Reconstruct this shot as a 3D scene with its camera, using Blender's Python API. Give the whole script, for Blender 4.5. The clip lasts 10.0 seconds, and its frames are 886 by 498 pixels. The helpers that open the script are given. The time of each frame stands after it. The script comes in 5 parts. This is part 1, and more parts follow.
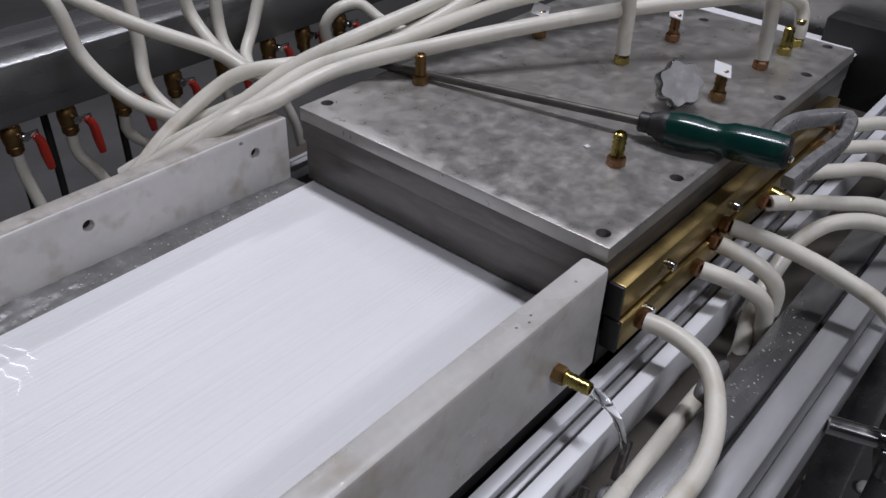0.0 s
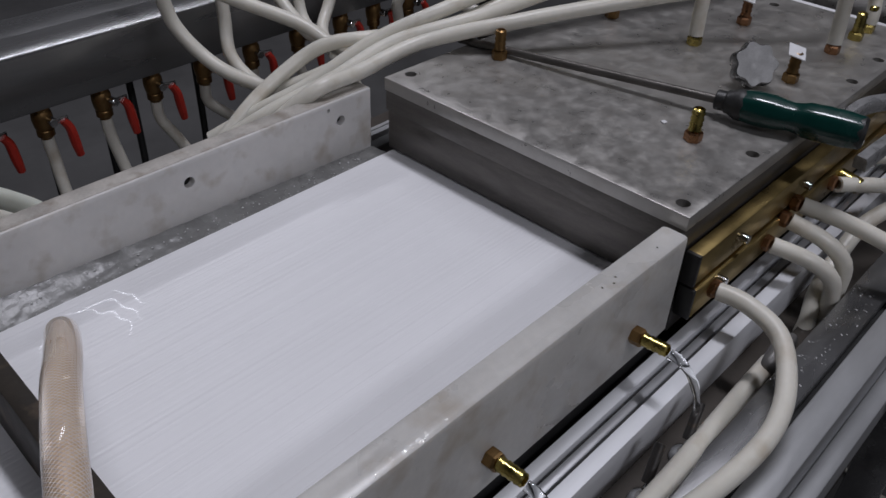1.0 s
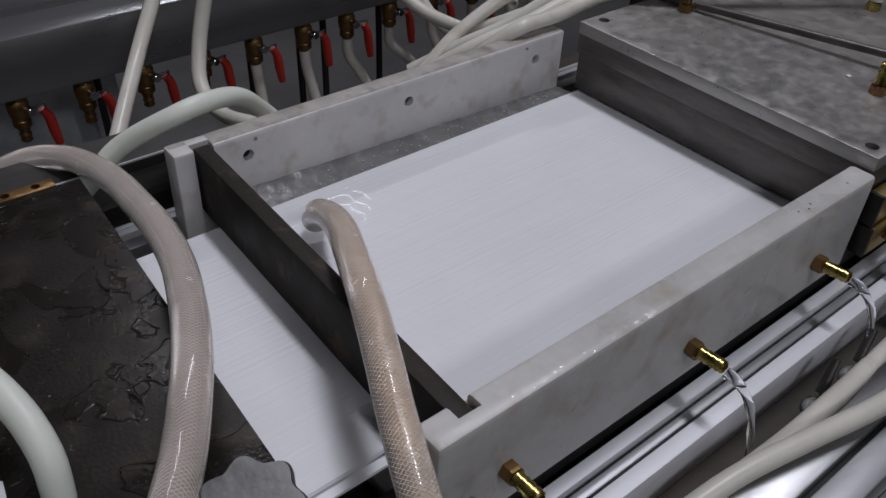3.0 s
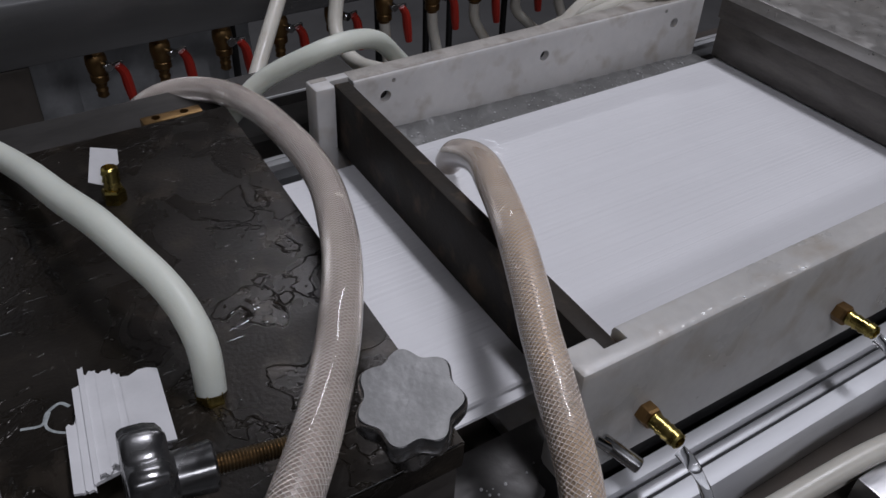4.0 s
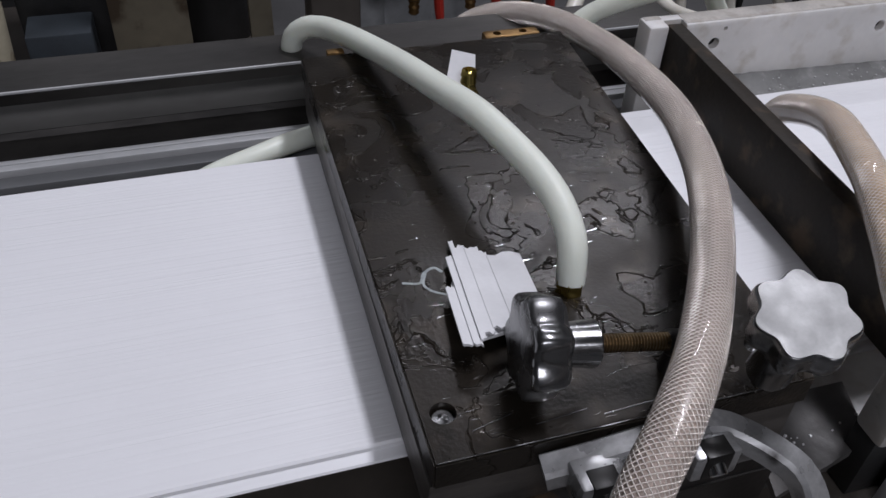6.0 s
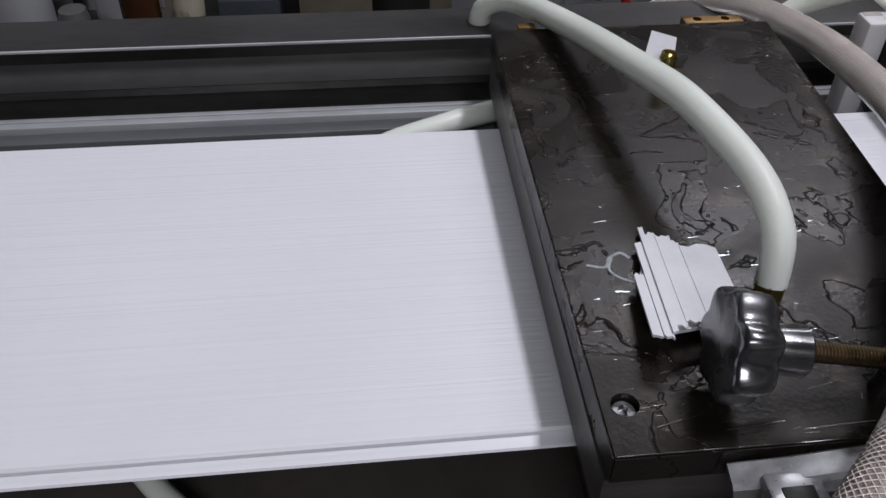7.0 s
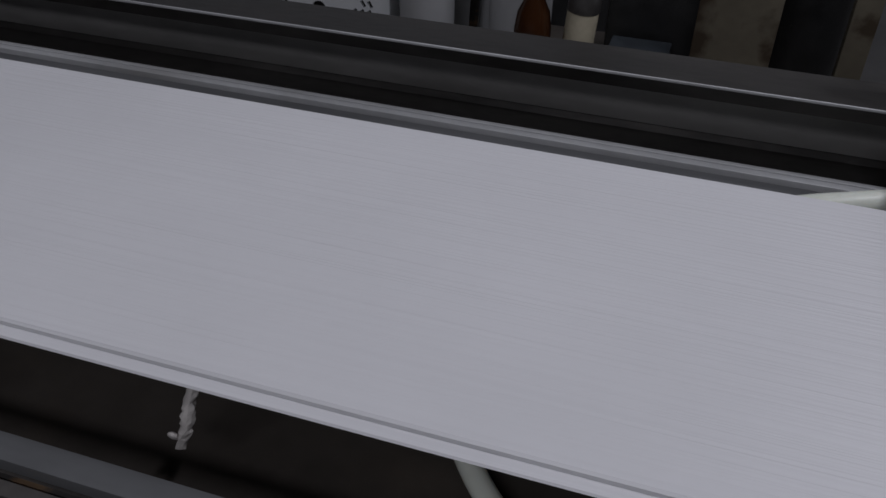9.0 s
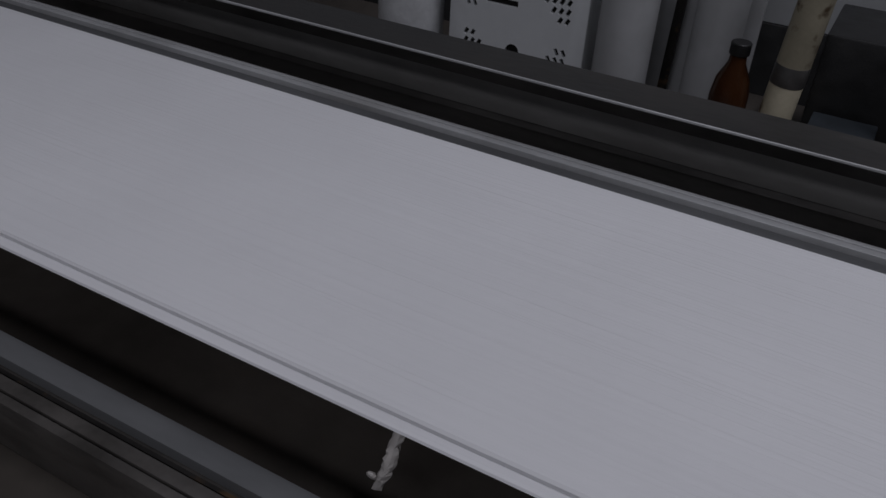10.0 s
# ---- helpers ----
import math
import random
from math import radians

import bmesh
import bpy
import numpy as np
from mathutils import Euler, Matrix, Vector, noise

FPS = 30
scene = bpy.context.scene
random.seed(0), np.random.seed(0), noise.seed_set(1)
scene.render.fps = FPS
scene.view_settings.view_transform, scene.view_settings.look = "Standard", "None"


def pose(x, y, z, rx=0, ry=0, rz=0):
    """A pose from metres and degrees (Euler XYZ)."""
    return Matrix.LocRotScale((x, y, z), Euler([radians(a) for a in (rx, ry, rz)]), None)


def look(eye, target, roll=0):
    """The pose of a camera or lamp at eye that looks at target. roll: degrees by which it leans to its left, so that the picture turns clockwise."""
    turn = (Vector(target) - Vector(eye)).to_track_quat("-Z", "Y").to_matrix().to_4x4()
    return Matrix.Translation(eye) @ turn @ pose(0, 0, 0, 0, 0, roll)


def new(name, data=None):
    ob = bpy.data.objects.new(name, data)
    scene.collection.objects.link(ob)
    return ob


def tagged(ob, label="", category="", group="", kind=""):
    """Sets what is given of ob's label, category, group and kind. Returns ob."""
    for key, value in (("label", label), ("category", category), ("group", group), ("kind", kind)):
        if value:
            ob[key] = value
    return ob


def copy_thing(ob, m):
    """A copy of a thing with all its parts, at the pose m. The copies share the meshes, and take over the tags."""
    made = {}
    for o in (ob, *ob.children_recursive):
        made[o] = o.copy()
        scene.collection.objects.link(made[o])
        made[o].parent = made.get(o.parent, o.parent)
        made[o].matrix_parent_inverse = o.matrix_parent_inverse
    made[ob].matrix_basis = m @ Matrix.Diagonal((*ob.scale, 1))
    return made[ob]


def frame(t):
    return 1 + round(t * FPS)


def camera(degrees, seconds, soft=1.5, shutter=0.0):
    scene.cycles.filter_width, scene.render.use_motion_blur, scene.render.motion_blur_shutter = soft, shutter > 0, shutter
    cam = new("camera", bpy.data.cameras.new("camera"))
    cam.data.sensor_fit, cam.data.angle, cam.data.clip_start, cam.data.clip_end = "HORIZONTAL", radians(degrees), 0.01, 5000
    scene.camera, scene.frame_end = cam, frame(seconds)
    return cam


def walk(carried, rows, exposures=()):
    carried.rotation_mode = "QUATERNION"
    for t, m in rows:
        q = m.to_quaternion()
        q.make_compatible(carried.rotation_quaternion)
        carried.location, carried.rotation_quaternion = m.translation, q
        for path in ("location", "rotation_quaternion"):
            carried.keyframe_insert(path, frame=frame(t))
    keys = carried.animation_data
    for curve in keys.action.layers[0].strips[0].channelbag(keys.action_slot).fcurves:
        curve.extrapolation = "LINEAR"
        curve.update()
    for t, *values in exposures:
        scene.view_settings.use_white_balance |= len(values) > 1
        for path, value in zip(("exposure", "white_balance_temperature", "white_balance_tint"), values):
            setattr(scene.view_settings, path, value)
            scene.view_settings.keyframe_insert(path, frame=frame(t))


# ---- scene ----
cam = camera(55.5, 10.0, 1.5, 0.0)
PATH = [
    (0, (-0.0248, 0.0137, 1.3750), (1.2395, 1.0481, 0.2210), 2.19),
    (0.5, (-0.0495, 0.0193, 1.3721), (1.1797, 1.0749, 0.1996), 2.64),
    (1, (-0.0732, 0.0191, 1.3759), (1.1279, 1.0984, 0.1959), 2.57),
    (1.5, (-0.1061, 0.0183, 1.3793), (1.0708, 1.1184, 0.1942), 2.97),
    (2, (-0.1292, 0.0170, 1.3795), (1.0209, 1.1358, 0.1856), 3.19),
    (2.5, (-0.1625, 0.0163, 1.3767), (0.9598, 1.1551, 0.1753), 3.53),
    (2.7, (-0.1784, 0.0169, 1.3803), (0.9112, 1.1712, 0.1636), 3.47),
    (4, (-0.2336, 0.0210, 1.3414), (0.6438, 1.3233, 0.1029), 2.64),
    (4.5, (-0.2580, 0.0270, 1.3401), (0.5212, 1.3647, 0.0739), 3.24),
    (5, (-0.2870, 0.0305, 1.3374), (0.4081, 1.4021, 0.0585), 3.77),
    (5.5, (-0.3051, 0.0290, 1.3381), (0.2640, 1.4207, 0.0193), 3.03),
    (5.7, (-0.3178, 0.0272, 1.3358), (0.2269, 1.4302, 0.0187), 3.24),
    (7, (-0.3539, 0.0389, 1.3106), (-0.1723, 1.5185, -0.0227), 1.35),
    (7.5, (-0.3734, 0.0372, 1.3081), (-0.3542, 1.5383, -0.0134), 1.02),
    (8, (-0.3801, 0.0456, 1.2849), (-0.5419, 1.5801, 0.0124), 1.19),
    (8.5, (-0.3964, 0.0440, 1.2719), (-0.7094, 1.5903, 0.0426), 2.06),
    (9, (-0.4094, 0.0390, 1.2625), (-0.8868, 1.5778, 0.0775), 1.25),
    (9.5, (-0.4359, 0.0379, 1.2665), (-1.0680, 1.5439, 0.1120), 2.05),
    (10, (-0.4571, 0.0308, 1.2714), (-1.2229, 1.4916, 0.1401), 3.27),
]
EXPOSURE = [(0, -0.49), (0.5, -0.73), (1, -0.91), (2, -0.98), (2.5, -0.98), (4, -0.97), (4.5, -0.94), (5, -0.78), (5.5, -0.42), (7, -0.36), (7.5, -0.61), (8.5, -1.03), (9, -1.20), (10, -1.38)]
walk(cam, [(t, look(eye, target, roll)) for t, eye, target, roll in PATH], EXPOSURE)

# ---- light: a hall with rows of ceiling tubes, daylight balanced ----
world = bpy.data.worlds.new("hall_air")
scene.world = world
world.use_nodes = True
world.node_tree.nodes["Background"].inputs[0].default_value = (0.62, 0.66, 0.74, 1)
world.node_tree.nodes["Background"].inputs[1].default_value = 0.008


def area(name, where, target, sx, sy, watts, col=(0.893, 0.895, 1.0)):
    lamp = bpy.data.lights.new(name, "AREA")
    lamp.shape, lamp.size, lamp.size_y, lamp.energy, lamp.color = "RECTANGLE", sx, sy, watts, col
    ob = new(name, lamp)
    ob.matrix_world = look(where, target)
    return ob


area("tube_lamp_key", (0.80, 0.45, 4.15), (0.80, 0.45, 0), 0.3, 1.3, 92)
area("tube_lamp_rear", (1.7, 3.5, 4.15), (1.7, 3.5, 0), 1.8, 0.3, 62)
area("tube_lamp_front", (-0.6, -3.3, 4.15), (-0.6, -3.3, 0), 2.4, 0.9, 135)


# ---- materials ----
def mat(name, col, rough=0.5, metal=0.0, var=0.15, scale=25.0, bump=0.0, bscale=150.0, stretch=(1, 1, 1),
        stain=None, sscale=6.0, sat=0.55, swide=0.12, rvar=0.12, coat=0.0, island=0.0, sss=0.0, trans=0.0, alpha=1.0, wet=None, spec=0.5):
    m = bpy.data.materials.new(name)
    m.use_nodes = True
    nt = m.node_tree
    b = nt.nodes["Principled BSDF"]
    nn = nt.nodes.new
    ln = nt.links.new
    tc = nn("ShaderNodeTexCoord")
    mp = nn("ShaderNodeMapping")
    mp.inputs["Scale"].default_value = stretch
    ln(tc.outputs["Object"], mp.inputs["Vector"])

    def noise_at(s, detail=5.0, src=None):
        n = nn("ShaderNodeTexNoise")
        n.inputs["Scale"].default_value = s
        n.inputs["Detail"].default_value = detail
        ln((src or mp).outputs[0], n.inputs["Vector"])
        return n

    big = noise_at(scale)
    fine = noise_at(scale * 9)
    mixn = nn("ShaderNodeMath")
    mixn.operation = "MULTIPLY_ADD"
    mixn.inputs[1].default_value = 0.35
    ln(fine.outputs["Fac"], mixn.inputs[0])
    ln(big.outputs["Fac"], mixn.inputs[2])
    rng = nn("ShaderNodeMapRange")
    rng.inputs["From Min"].default_value, rng.inputs["From Max"].default_value = 0.4, 0.95
    rng.inputs["To Min"].default_value, rng.inputs["To Max"].default_value = 1 - var, 1 + var
    ln(mixn.outputs[0], rng.inputs["Value"])
    mul = nn("ShaderNodeMix")
    mul.data_type, mul.blend_type = "RGBA", "MULTIPLY"
    mul.inputs["Factor"].default_value = 1
    mul.inputs["A"].default_value = (*col, 1)
    ln(rng.outputs["Result"], mul.inputs["B"])
    out = mul.outputs["Result"]
    if stain:
        sn = noise_at(sscale, 8.0, tc.outputs and None)
        sr = nn("ShaderNodeMapRange")
        sr.inputs["From Min"].default_value, sr.inputs["From Max"].default_value = sat, sat + swide
        ln(sn.outputs["Fac"], sr.inputs["Value"])
        sm = nn("ShaderNodeMix")
        sm.data_type = "RGBA"
        ln(sr.outputs["Result"], sm.inputs["Factor"])
        ln(out, sm.inputs["A"])
        sm.inputs["B"].default_value = (*stain, 1)
        out = sm.outputs["Result"]
    ln(out, b.inputs["Base Color"])
    rr = nn("ShaderNodeMapRange")
    rr.inputs["From Min"].default_value, rr.inputs["From Max"].default_value = 0.3, 0.8
    rr.inputs["To Min"].default_value, rr.inputs["To Max"].default_value = max(0.02, rough - rvar), min(1, rough + rvar)
    ln(big.outputs["Fac"], rr.inputs["Value"])
    rough_out = rr.outputs["Result"]
    normal = None
    if bump:
        bn = noise_at(bscale, 3.0)
        bp = nn("ShaderNodeBump")
        bp.inputs["Strength"].default_value = bump
        bp.inputs["Distance"].default_value = 0.002
        ln(bn.outputs["Fac"], bp.inputs["Height"])
        normal = bp
    if wet:
        wn = noise_at(wet, 3.5)
        wn.inputs["Distortion"].default_value = 0.8
        wr = nn("ShaderNodeMapRange")
        wr.inputs["From Min"].default_value, wr.inputs["From Max"].default_value = 0.44, 0.62
        ln(wn.outputs["Fac"], wr.inputs["Value"])
        mx = nn("ShaderNodeMix")
        ln(wr.outputs["Result"], mx.inputs["Factor"])
        ln(rough_out, mx.inputs["A"])
        mx.inputs["B"].default_value = 0.22
        rough_out = mx.outputs["Result"]
        wb = nn("ShaderNodeBump")
        wb.inputs["Strength"].default_value = 0.55
        wb.inputs["Distance"].default_value = 0.0012
        edge = nn("ShaderNodeMath")
        edge.operation = "SUBTRACT"
        edge.inputs[1].default_value = 0.56
        ln(wn.outputs["Fac"], edge.inputs[0])
        flat = nn("ShaderNodeMath")
        flat.operation = "ABSOLUTE"
        ln(edge.outputs[0], flat.inputs[0])
        rim = nn("ShaderNodeMapRange")
        rim.interpolation_type = "SMOOTHSTEP"
        rim.inputs["From Min"].default_value, rim.inputs["From Max"].default_value = 0.0, 0.011
        rim.inputs["To Min"].default_value, rim.inputs["To Max"].default_value = 1.0, 0.0
        ln(flat.outputs[0], rim.inputs["Value"])
        ln(rim.outputs["Result"], wb.inputs["Height"])
        if normal:
            ln(normal.outputs["Normal"], wb.inputs["Normal"])
        normal = wb
    if normal:
        ln(normal.outputs["Normal"], b.inputs["Normal"])
    ln(rough_out, b.inputs["Roughness"])
    b.inputs["Metallic"].default_value = metal
    b.inputs["Specular IOR Level"].default_value = spec
    b.inputs["Coat Weight"].default_value = coat
    b.inputs["Coat Roughness"].default_value = 0.08
    b.inputs["Transmission Weight"].default_value = trans
    b.inputs["Alpha"].default_value = alpha
    if sss:
        b.inputs["Subsurface Weight"].default_value = sss
        b.inputs["Subsurface Radius"].default_value = (1.0, 0.9, 0.8)
        b.inputs["Subsurface Scale"].default_value = 0.009
    return m


def panel_material():
    m = mat("embossed_white_pvc", (0.80, 0.80, 0.815), 0.42, 0, 0.02, 12, rvar=0.05)
    nt = m.node_tree
    b = nt.nodes["Principled BSDF"]
    tc = nt.nodes.new("ShaderNodeTexCoord")
    mp = nt.nodes.new("ShaderNodeMapping")
    mp.inputs["Scale"].default_value = (2.5, 400, 1)
    n = nt.nodes.new("ShaderNodeTexNoise")
    n.inputs["Scale"].default_value, n.inputs["Detail"].default_value = 1.0, 1.5
    n.inputs["Distortion"].default_value = 0.4
    bp = nt.nodes.new("ShaderNodeBump")
    bp.inputs["Strength"].default_value, bp.inputs["Distance"].default_value = 0.4, 0.0014
    nt.links.new(tc.outputs["Object"], mp.inputs[0])
    nt.links.new(mp.outputs[0], n.inputs["Vector"])
    nt.links.new(n.outputs["Fac"], bp.inputs["Height"])
    nt.links.new(bp.outputs[0], b.inputs["Normal"])
    # the embossed grain's shading is put into the colour too, and the sheet is blotched very faintly
    base = b.inputs["Base Color"].links[0].from_socket
    blotch = nt.nodes.new("ShaderNodeTexNoise")
    blotch.inputs["Scale"].default_value, blotch.inputs["Detail"].default_value = 9.0, 2.0
    nt.links.new(tc.outputs["Object"], blotch.inputs["Vector"])
    both = nt.nodes.new("ShaderNodeMath")
    both.operation = "MULTIPLY_ADD"
    both.inputs[1].default_value = 0.8
    nt.links.new(blotch.outputs["Fac"], both.inputs[0])
    nt.links.new(n.outputs["Fac"], both.inputs[2])
    tone = nt.nodes.new("ShaderNodeMapRange")
    tone.inputs["From Min"].default_value, tone.inputs["From Max"].default_value = 0.55, 1.25
    tone.inputs["To Min"].default_value, tone.inputs["To Max"].default_value = 0.962, 1.010
    nt.links.new(both.outputs[0], tone.inputs["Value"])
    mul = nt.nodes.new("ShaderNodeMix")
    mul.data_type, mul.blend_type = "RGBA", "MULTIPLY"
    mul.inputs["Factor"].default_value = 1
    nt.links.new(base, mul.inputs["A"])
    nt.links.new(tone.outputs["Result"], mul.inputs["B"])
    nt.links.new(mul.outputs["Result"], b.inputs["Base Color"])
    return m


def clear(name, col, rough, ior=1.33, alpha=1.0):
    m = bpy.data.materials.new(name)
    m.use_nodes = True
    b = m.node_tree.nodes["Principled BSDF"]
    b.inputs["Base Color"].default_value = (*col, 1)
    b.inputs["Roughness"].default_value = rough
    b.inputs["IOR"].default_value = ior
    b.inputs["Transmission Weight"].default_value = 1
    b.inputs["Alpha"].default_value = alpha
    return m


PVC = panel_material()
PE = mat("milky_polyethylene", (0.63, 0.615, 0.595), 0.42, 0, 0.12, 14, 0.12, 60, stain=(0.42, 0.375, 0.315), sscale=44, sat=0.53, swide=0.26, sss=0.35)
PE_WORN = mat("scuffed_polyethylene", (0.55, 0.538, 0.512), 0.36, 0, 0.14, 22, 0.12, 110, stain=(0.42, 0.375, 0.315), sscale=40, sat=0.52, swide=0.26, rvar=0.16, sss=0.45)
PE_GRIME = mat("grubby_board_edge", (0.40, 0.375, 0.34), 0.55, 0, 0.25, 60, 0.15, 200, stain=(0.24, 0.205, 0.165), sscale=70, sat=0.50, swide=0.25)
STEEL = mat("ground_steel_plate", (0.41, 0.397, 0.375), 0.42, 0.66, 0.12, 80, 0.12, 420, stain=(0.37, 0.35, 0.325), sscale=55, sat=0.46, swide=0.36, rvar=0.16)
# darker steel whose colour includes the shade on sides and in webs
STEEL_SIDE = mat("dark_steel_with_side_shade", (0.135, 0.125, 0.115), 0.42, 0.6, 0.34, 30, 0.10, 300, stretch=(1, 1, 5), stain=(0.16, 0.15, 0.145), sscale=18, sat=0.55, swide=0.25)
DARK = mat("wet_dark_tool_steel", (0.018, 0.0145, 0.011), 0.36, 0.3, 0.40, 22, 0.10, 420, stain=(0.045, 0.036, 0.027), sscale=40, sat=0.54, swide=0.18, wet=27, spec=0.36)
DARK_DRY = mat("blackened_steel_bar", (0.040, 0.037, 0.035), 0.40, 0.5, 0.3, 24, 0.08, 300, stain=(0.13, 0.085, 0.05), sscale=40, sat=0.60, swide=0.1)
CHANNEL = mat("mill_scale_channel_steel", (0.045, 0.042, 0.039), 0.42, 0.45, 0.50, 18, 0.10, 160, stretch=(0.4, 1, 1), stain=(0.10, 0.092, 0.083), sscale=14, sat=0.58, swide=0.2)
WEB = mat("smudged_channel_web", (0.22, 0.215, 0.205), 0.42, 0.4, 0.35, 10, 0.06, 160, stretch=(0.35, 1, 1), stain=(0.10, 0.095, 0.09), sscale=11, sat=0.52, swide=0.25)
STAINLESS = mat("brushed_stainless", (0.30, 0.30, 0.30), 0.34, 0.8, 0.12, 16, 0.04, 500, stretch=(0.15, 1, 1), stain=(0.22, 0.215, 0.21), sscale=20, sat=0.58, swide=0.2)
ALU_DULL = mat("dull_oxidised_rail", (0.22, 0.225, 0.23), 0.42, 0.5, 0.2, 14, 0.05, 200, stretch=(0.3, 1, 1), stain=(0.12, 0.12, 0.12), sscale=10, sat=0.55, swide=0.25)
ALU_PALE = mat("pale_rib_and_lip_highlight", (0.50, 0.505, 0.51), 0.5, 0.25, 0.22, 20, 0.05, 300, stretch=(0.4, 1, 1), stain=(0.34, 0.335, 0.33), sscale=16, sat=0.54, swide=0.22)
ALU = mat("anodised_rail", (0.34, 0.345, 0.355), 0.36, 0.6, 0.22, 20, 0.05, 300, stretch=(0.2, 1, 1), stain=(0.42, 0.41, 0.40), sscale=12, sat=0.56, swide=0.25)
# near-white base colour carries the rail's bright reflection
ALU_BRIGHT = mat("pale_rail_with_reflection", (0.68, 0.69, 0.71), 0.42, 0.1, 0.12, 20, 0.04, 300, stretch=(0.2, 1, 1), stain=(0.48, 0.48, 0.48), sscale=14, sat=0.58, swide=0.2)
CAST = mat("cast_aluminium", (0.20, 0.20, 0.20), 0.28, 0.9, 0.25, 60, 0.10, 110, stain=(0.16, 0.16, 0.155), sscale=70, sat=0.56, swide=0.2)
CAST_DARK = mat("oily_cast_clamp", (0.42, 0.42, 0.42), 0.34, 0.6, 0.3, 60, 0.10, 110, stain=(0.07, 0.068, 0.065), sscale=60, sat=0.54, swide=0.2)
CAST_FACE = mat("wet_turned_aluminium", (0.19, 0.19, 0.187), 0.50, 0.55, 0.25, 70, 0.08, 240, stain=(0.26, 0.26, 0.255), sscale=90, sat=0.56, swide=0.15)
BEAM = mat("water_stained_beam_steel", (0.40, 0.40, 0.405), 0.28, 0.92, 0.25, 16, 0.05, 300, stretch=(0.25, 1, 1), stain=(0.15, 0.145, 0.14), sscale=14, sat=0.54, swide=0.2)
BEAM_PALE = mat("pale_beam_steel", (0.36, 0.365, 0.37), 0.40, 0.5, 0.2, 16, 0.05, 300, stretch=(0.25, 1, 1), stain=(0.30, 0.295, 0.29), sscale=14, sat=0.54, swide=0.2)
WEIR = mat("brown_black_weir_steel", (0.027, 0.022, 0.017), 0.6, 0.0, 0.4, 30, 0.12, 260, stain=(0.085, 0.060, 0.040), sscale=44, sat=0.54, swide=0.14, spec=0.2)
CHROME = mat("zinc_plated_steel", (0.62, 0.62, 0.62), 0.2, 1.0, 0.1, 60)
BRASS = mat("tarnished_brass_bar", (0.40, 0.295, 0.12), 0.38, 0.95, 0.2, 26, 0.06, 300, stain=(0.20, 0.14, 0.06), sscale=20, sat=0.54, swide=0.25)
GOLD = mat("yellow_passivated_fitting", (0.50, 0.40, 0.13), 0.28, 1.0, 0.25, 120)
COPPER = mat("copper_brown_fitting", (0.36, 0.19, 0.10), 0.35, 0.95, 0.2, 120)
VALVE = mat("aged_brass_valve", (0.28, 0.17, 0.07), 0.42, 0.9, 0.3, 90, 0.1, 300)
ROD = mat("bronze_threaded_rod", (0.22, 0.155, 0.085), 0.36, 0.9, 0.25, 200)
HOSE = mat("milky_white_hose", (0.68, 0.655, 0.58), 0.40, 0, 0.10, 18, 0.05, 400, stain=(0.46, 0.39, 0.29), sscale=26, sat=0.58, swide=0.22, sss=0.25)
HOSE_GREEN = mat("pale_silicone_hose", (0.76, 0.79, 0.70), 0.46, 0, 0.05, 18, 0.06, 500, stain=(0.5, 0.5, 0.44), sscale=30, sat=0.66, swide=0.2, sss=0.3)
BRAID_CORE = mat("tea_coloured_hose_core", (0.245, 0.205, 0.178), 0.32, 0, 0.2, 12, stain=(0.31, 0.265, 0.225), sscale=14, sat=0.5, swide=0.3)
AMBER_CORE = mat("amber_tinted_hose_core", (0.40, 0.30, 0.20), 0.30, 0, 0.2, 12, stain=(0.30, 0.25, 0.205), sscale=12, sat=0.48, swide=0.2)
THREAD = mat("white_braid_thread", (0.78, 0.74, 0.70), 0.20, 0.45, 0.06, 60)
JACKET = clear("clear_vinyl_jacket", (0.985, 0.96, 0.945), 0.05, 1.28)
WATER = clear("running_water", (0.96, 0.97, 0.97), 0.02, 1.33)
POOL = mat("grey_tank_water", (0.17, 0.17, 0.165), 0.30, 0, 0.25, 30, 0.35, 90, rvar=0.06, stain=(0.30, 0.30, 0.29), sscale=60, sat=0.58, swide=0.2, spec=0.35)
FOAM = mat("water_bubble", (0.5, 0.5, 0.5), 0.12, 0, 0.05)
RED = mat("red_plastic_sleeve", (0.40, 0.028, 0.018), 0.4, 0, 0.15, 60)
GREEN = mat("dark_green_handle_plastic", (0.004, 0.034, 0.028), 0.26, 0, 0.15, 40, coat=0.3)
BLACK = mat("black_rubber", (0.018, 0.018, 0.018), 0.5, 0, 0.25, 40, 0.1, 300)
# dark screw steel; also stands in for shade in holes, grooves and vents
SOCKET = mat("dark_socket_and_recess_shade", (0.02, 0.019, 0.018), 0.4, 0.5, 0.2, 60)
SCRAP = mat("white_pvc_offcut", (0.74, 0.74, 0.75), 0.5, 0, 0.06, 40, 0.1, 200)
SCRAP_DIRTY = mat("grubby_pvc_offcut", (0.55, 0.52, 0.49), 0.6, 0, 0.25, 60, 0.2, 200)
CHALK = mat("chalk_line", (0.34, 0.37, 0.37), 0.9, 0, 0.4, 300)
CONCRETE = mat("painted_concrete", (0.10, 0.099, 0.098), 0.5, 0, 0.18, 3, 0.1, 60, stain=(0.08, 0.077, 0.073), sscale=2.5, sat=0.58, swide=0.25)
HALL = mat("hall_wall_paint", (0.135, 0.139, 0.143), 0.7, 0, 0.08, 1.5)
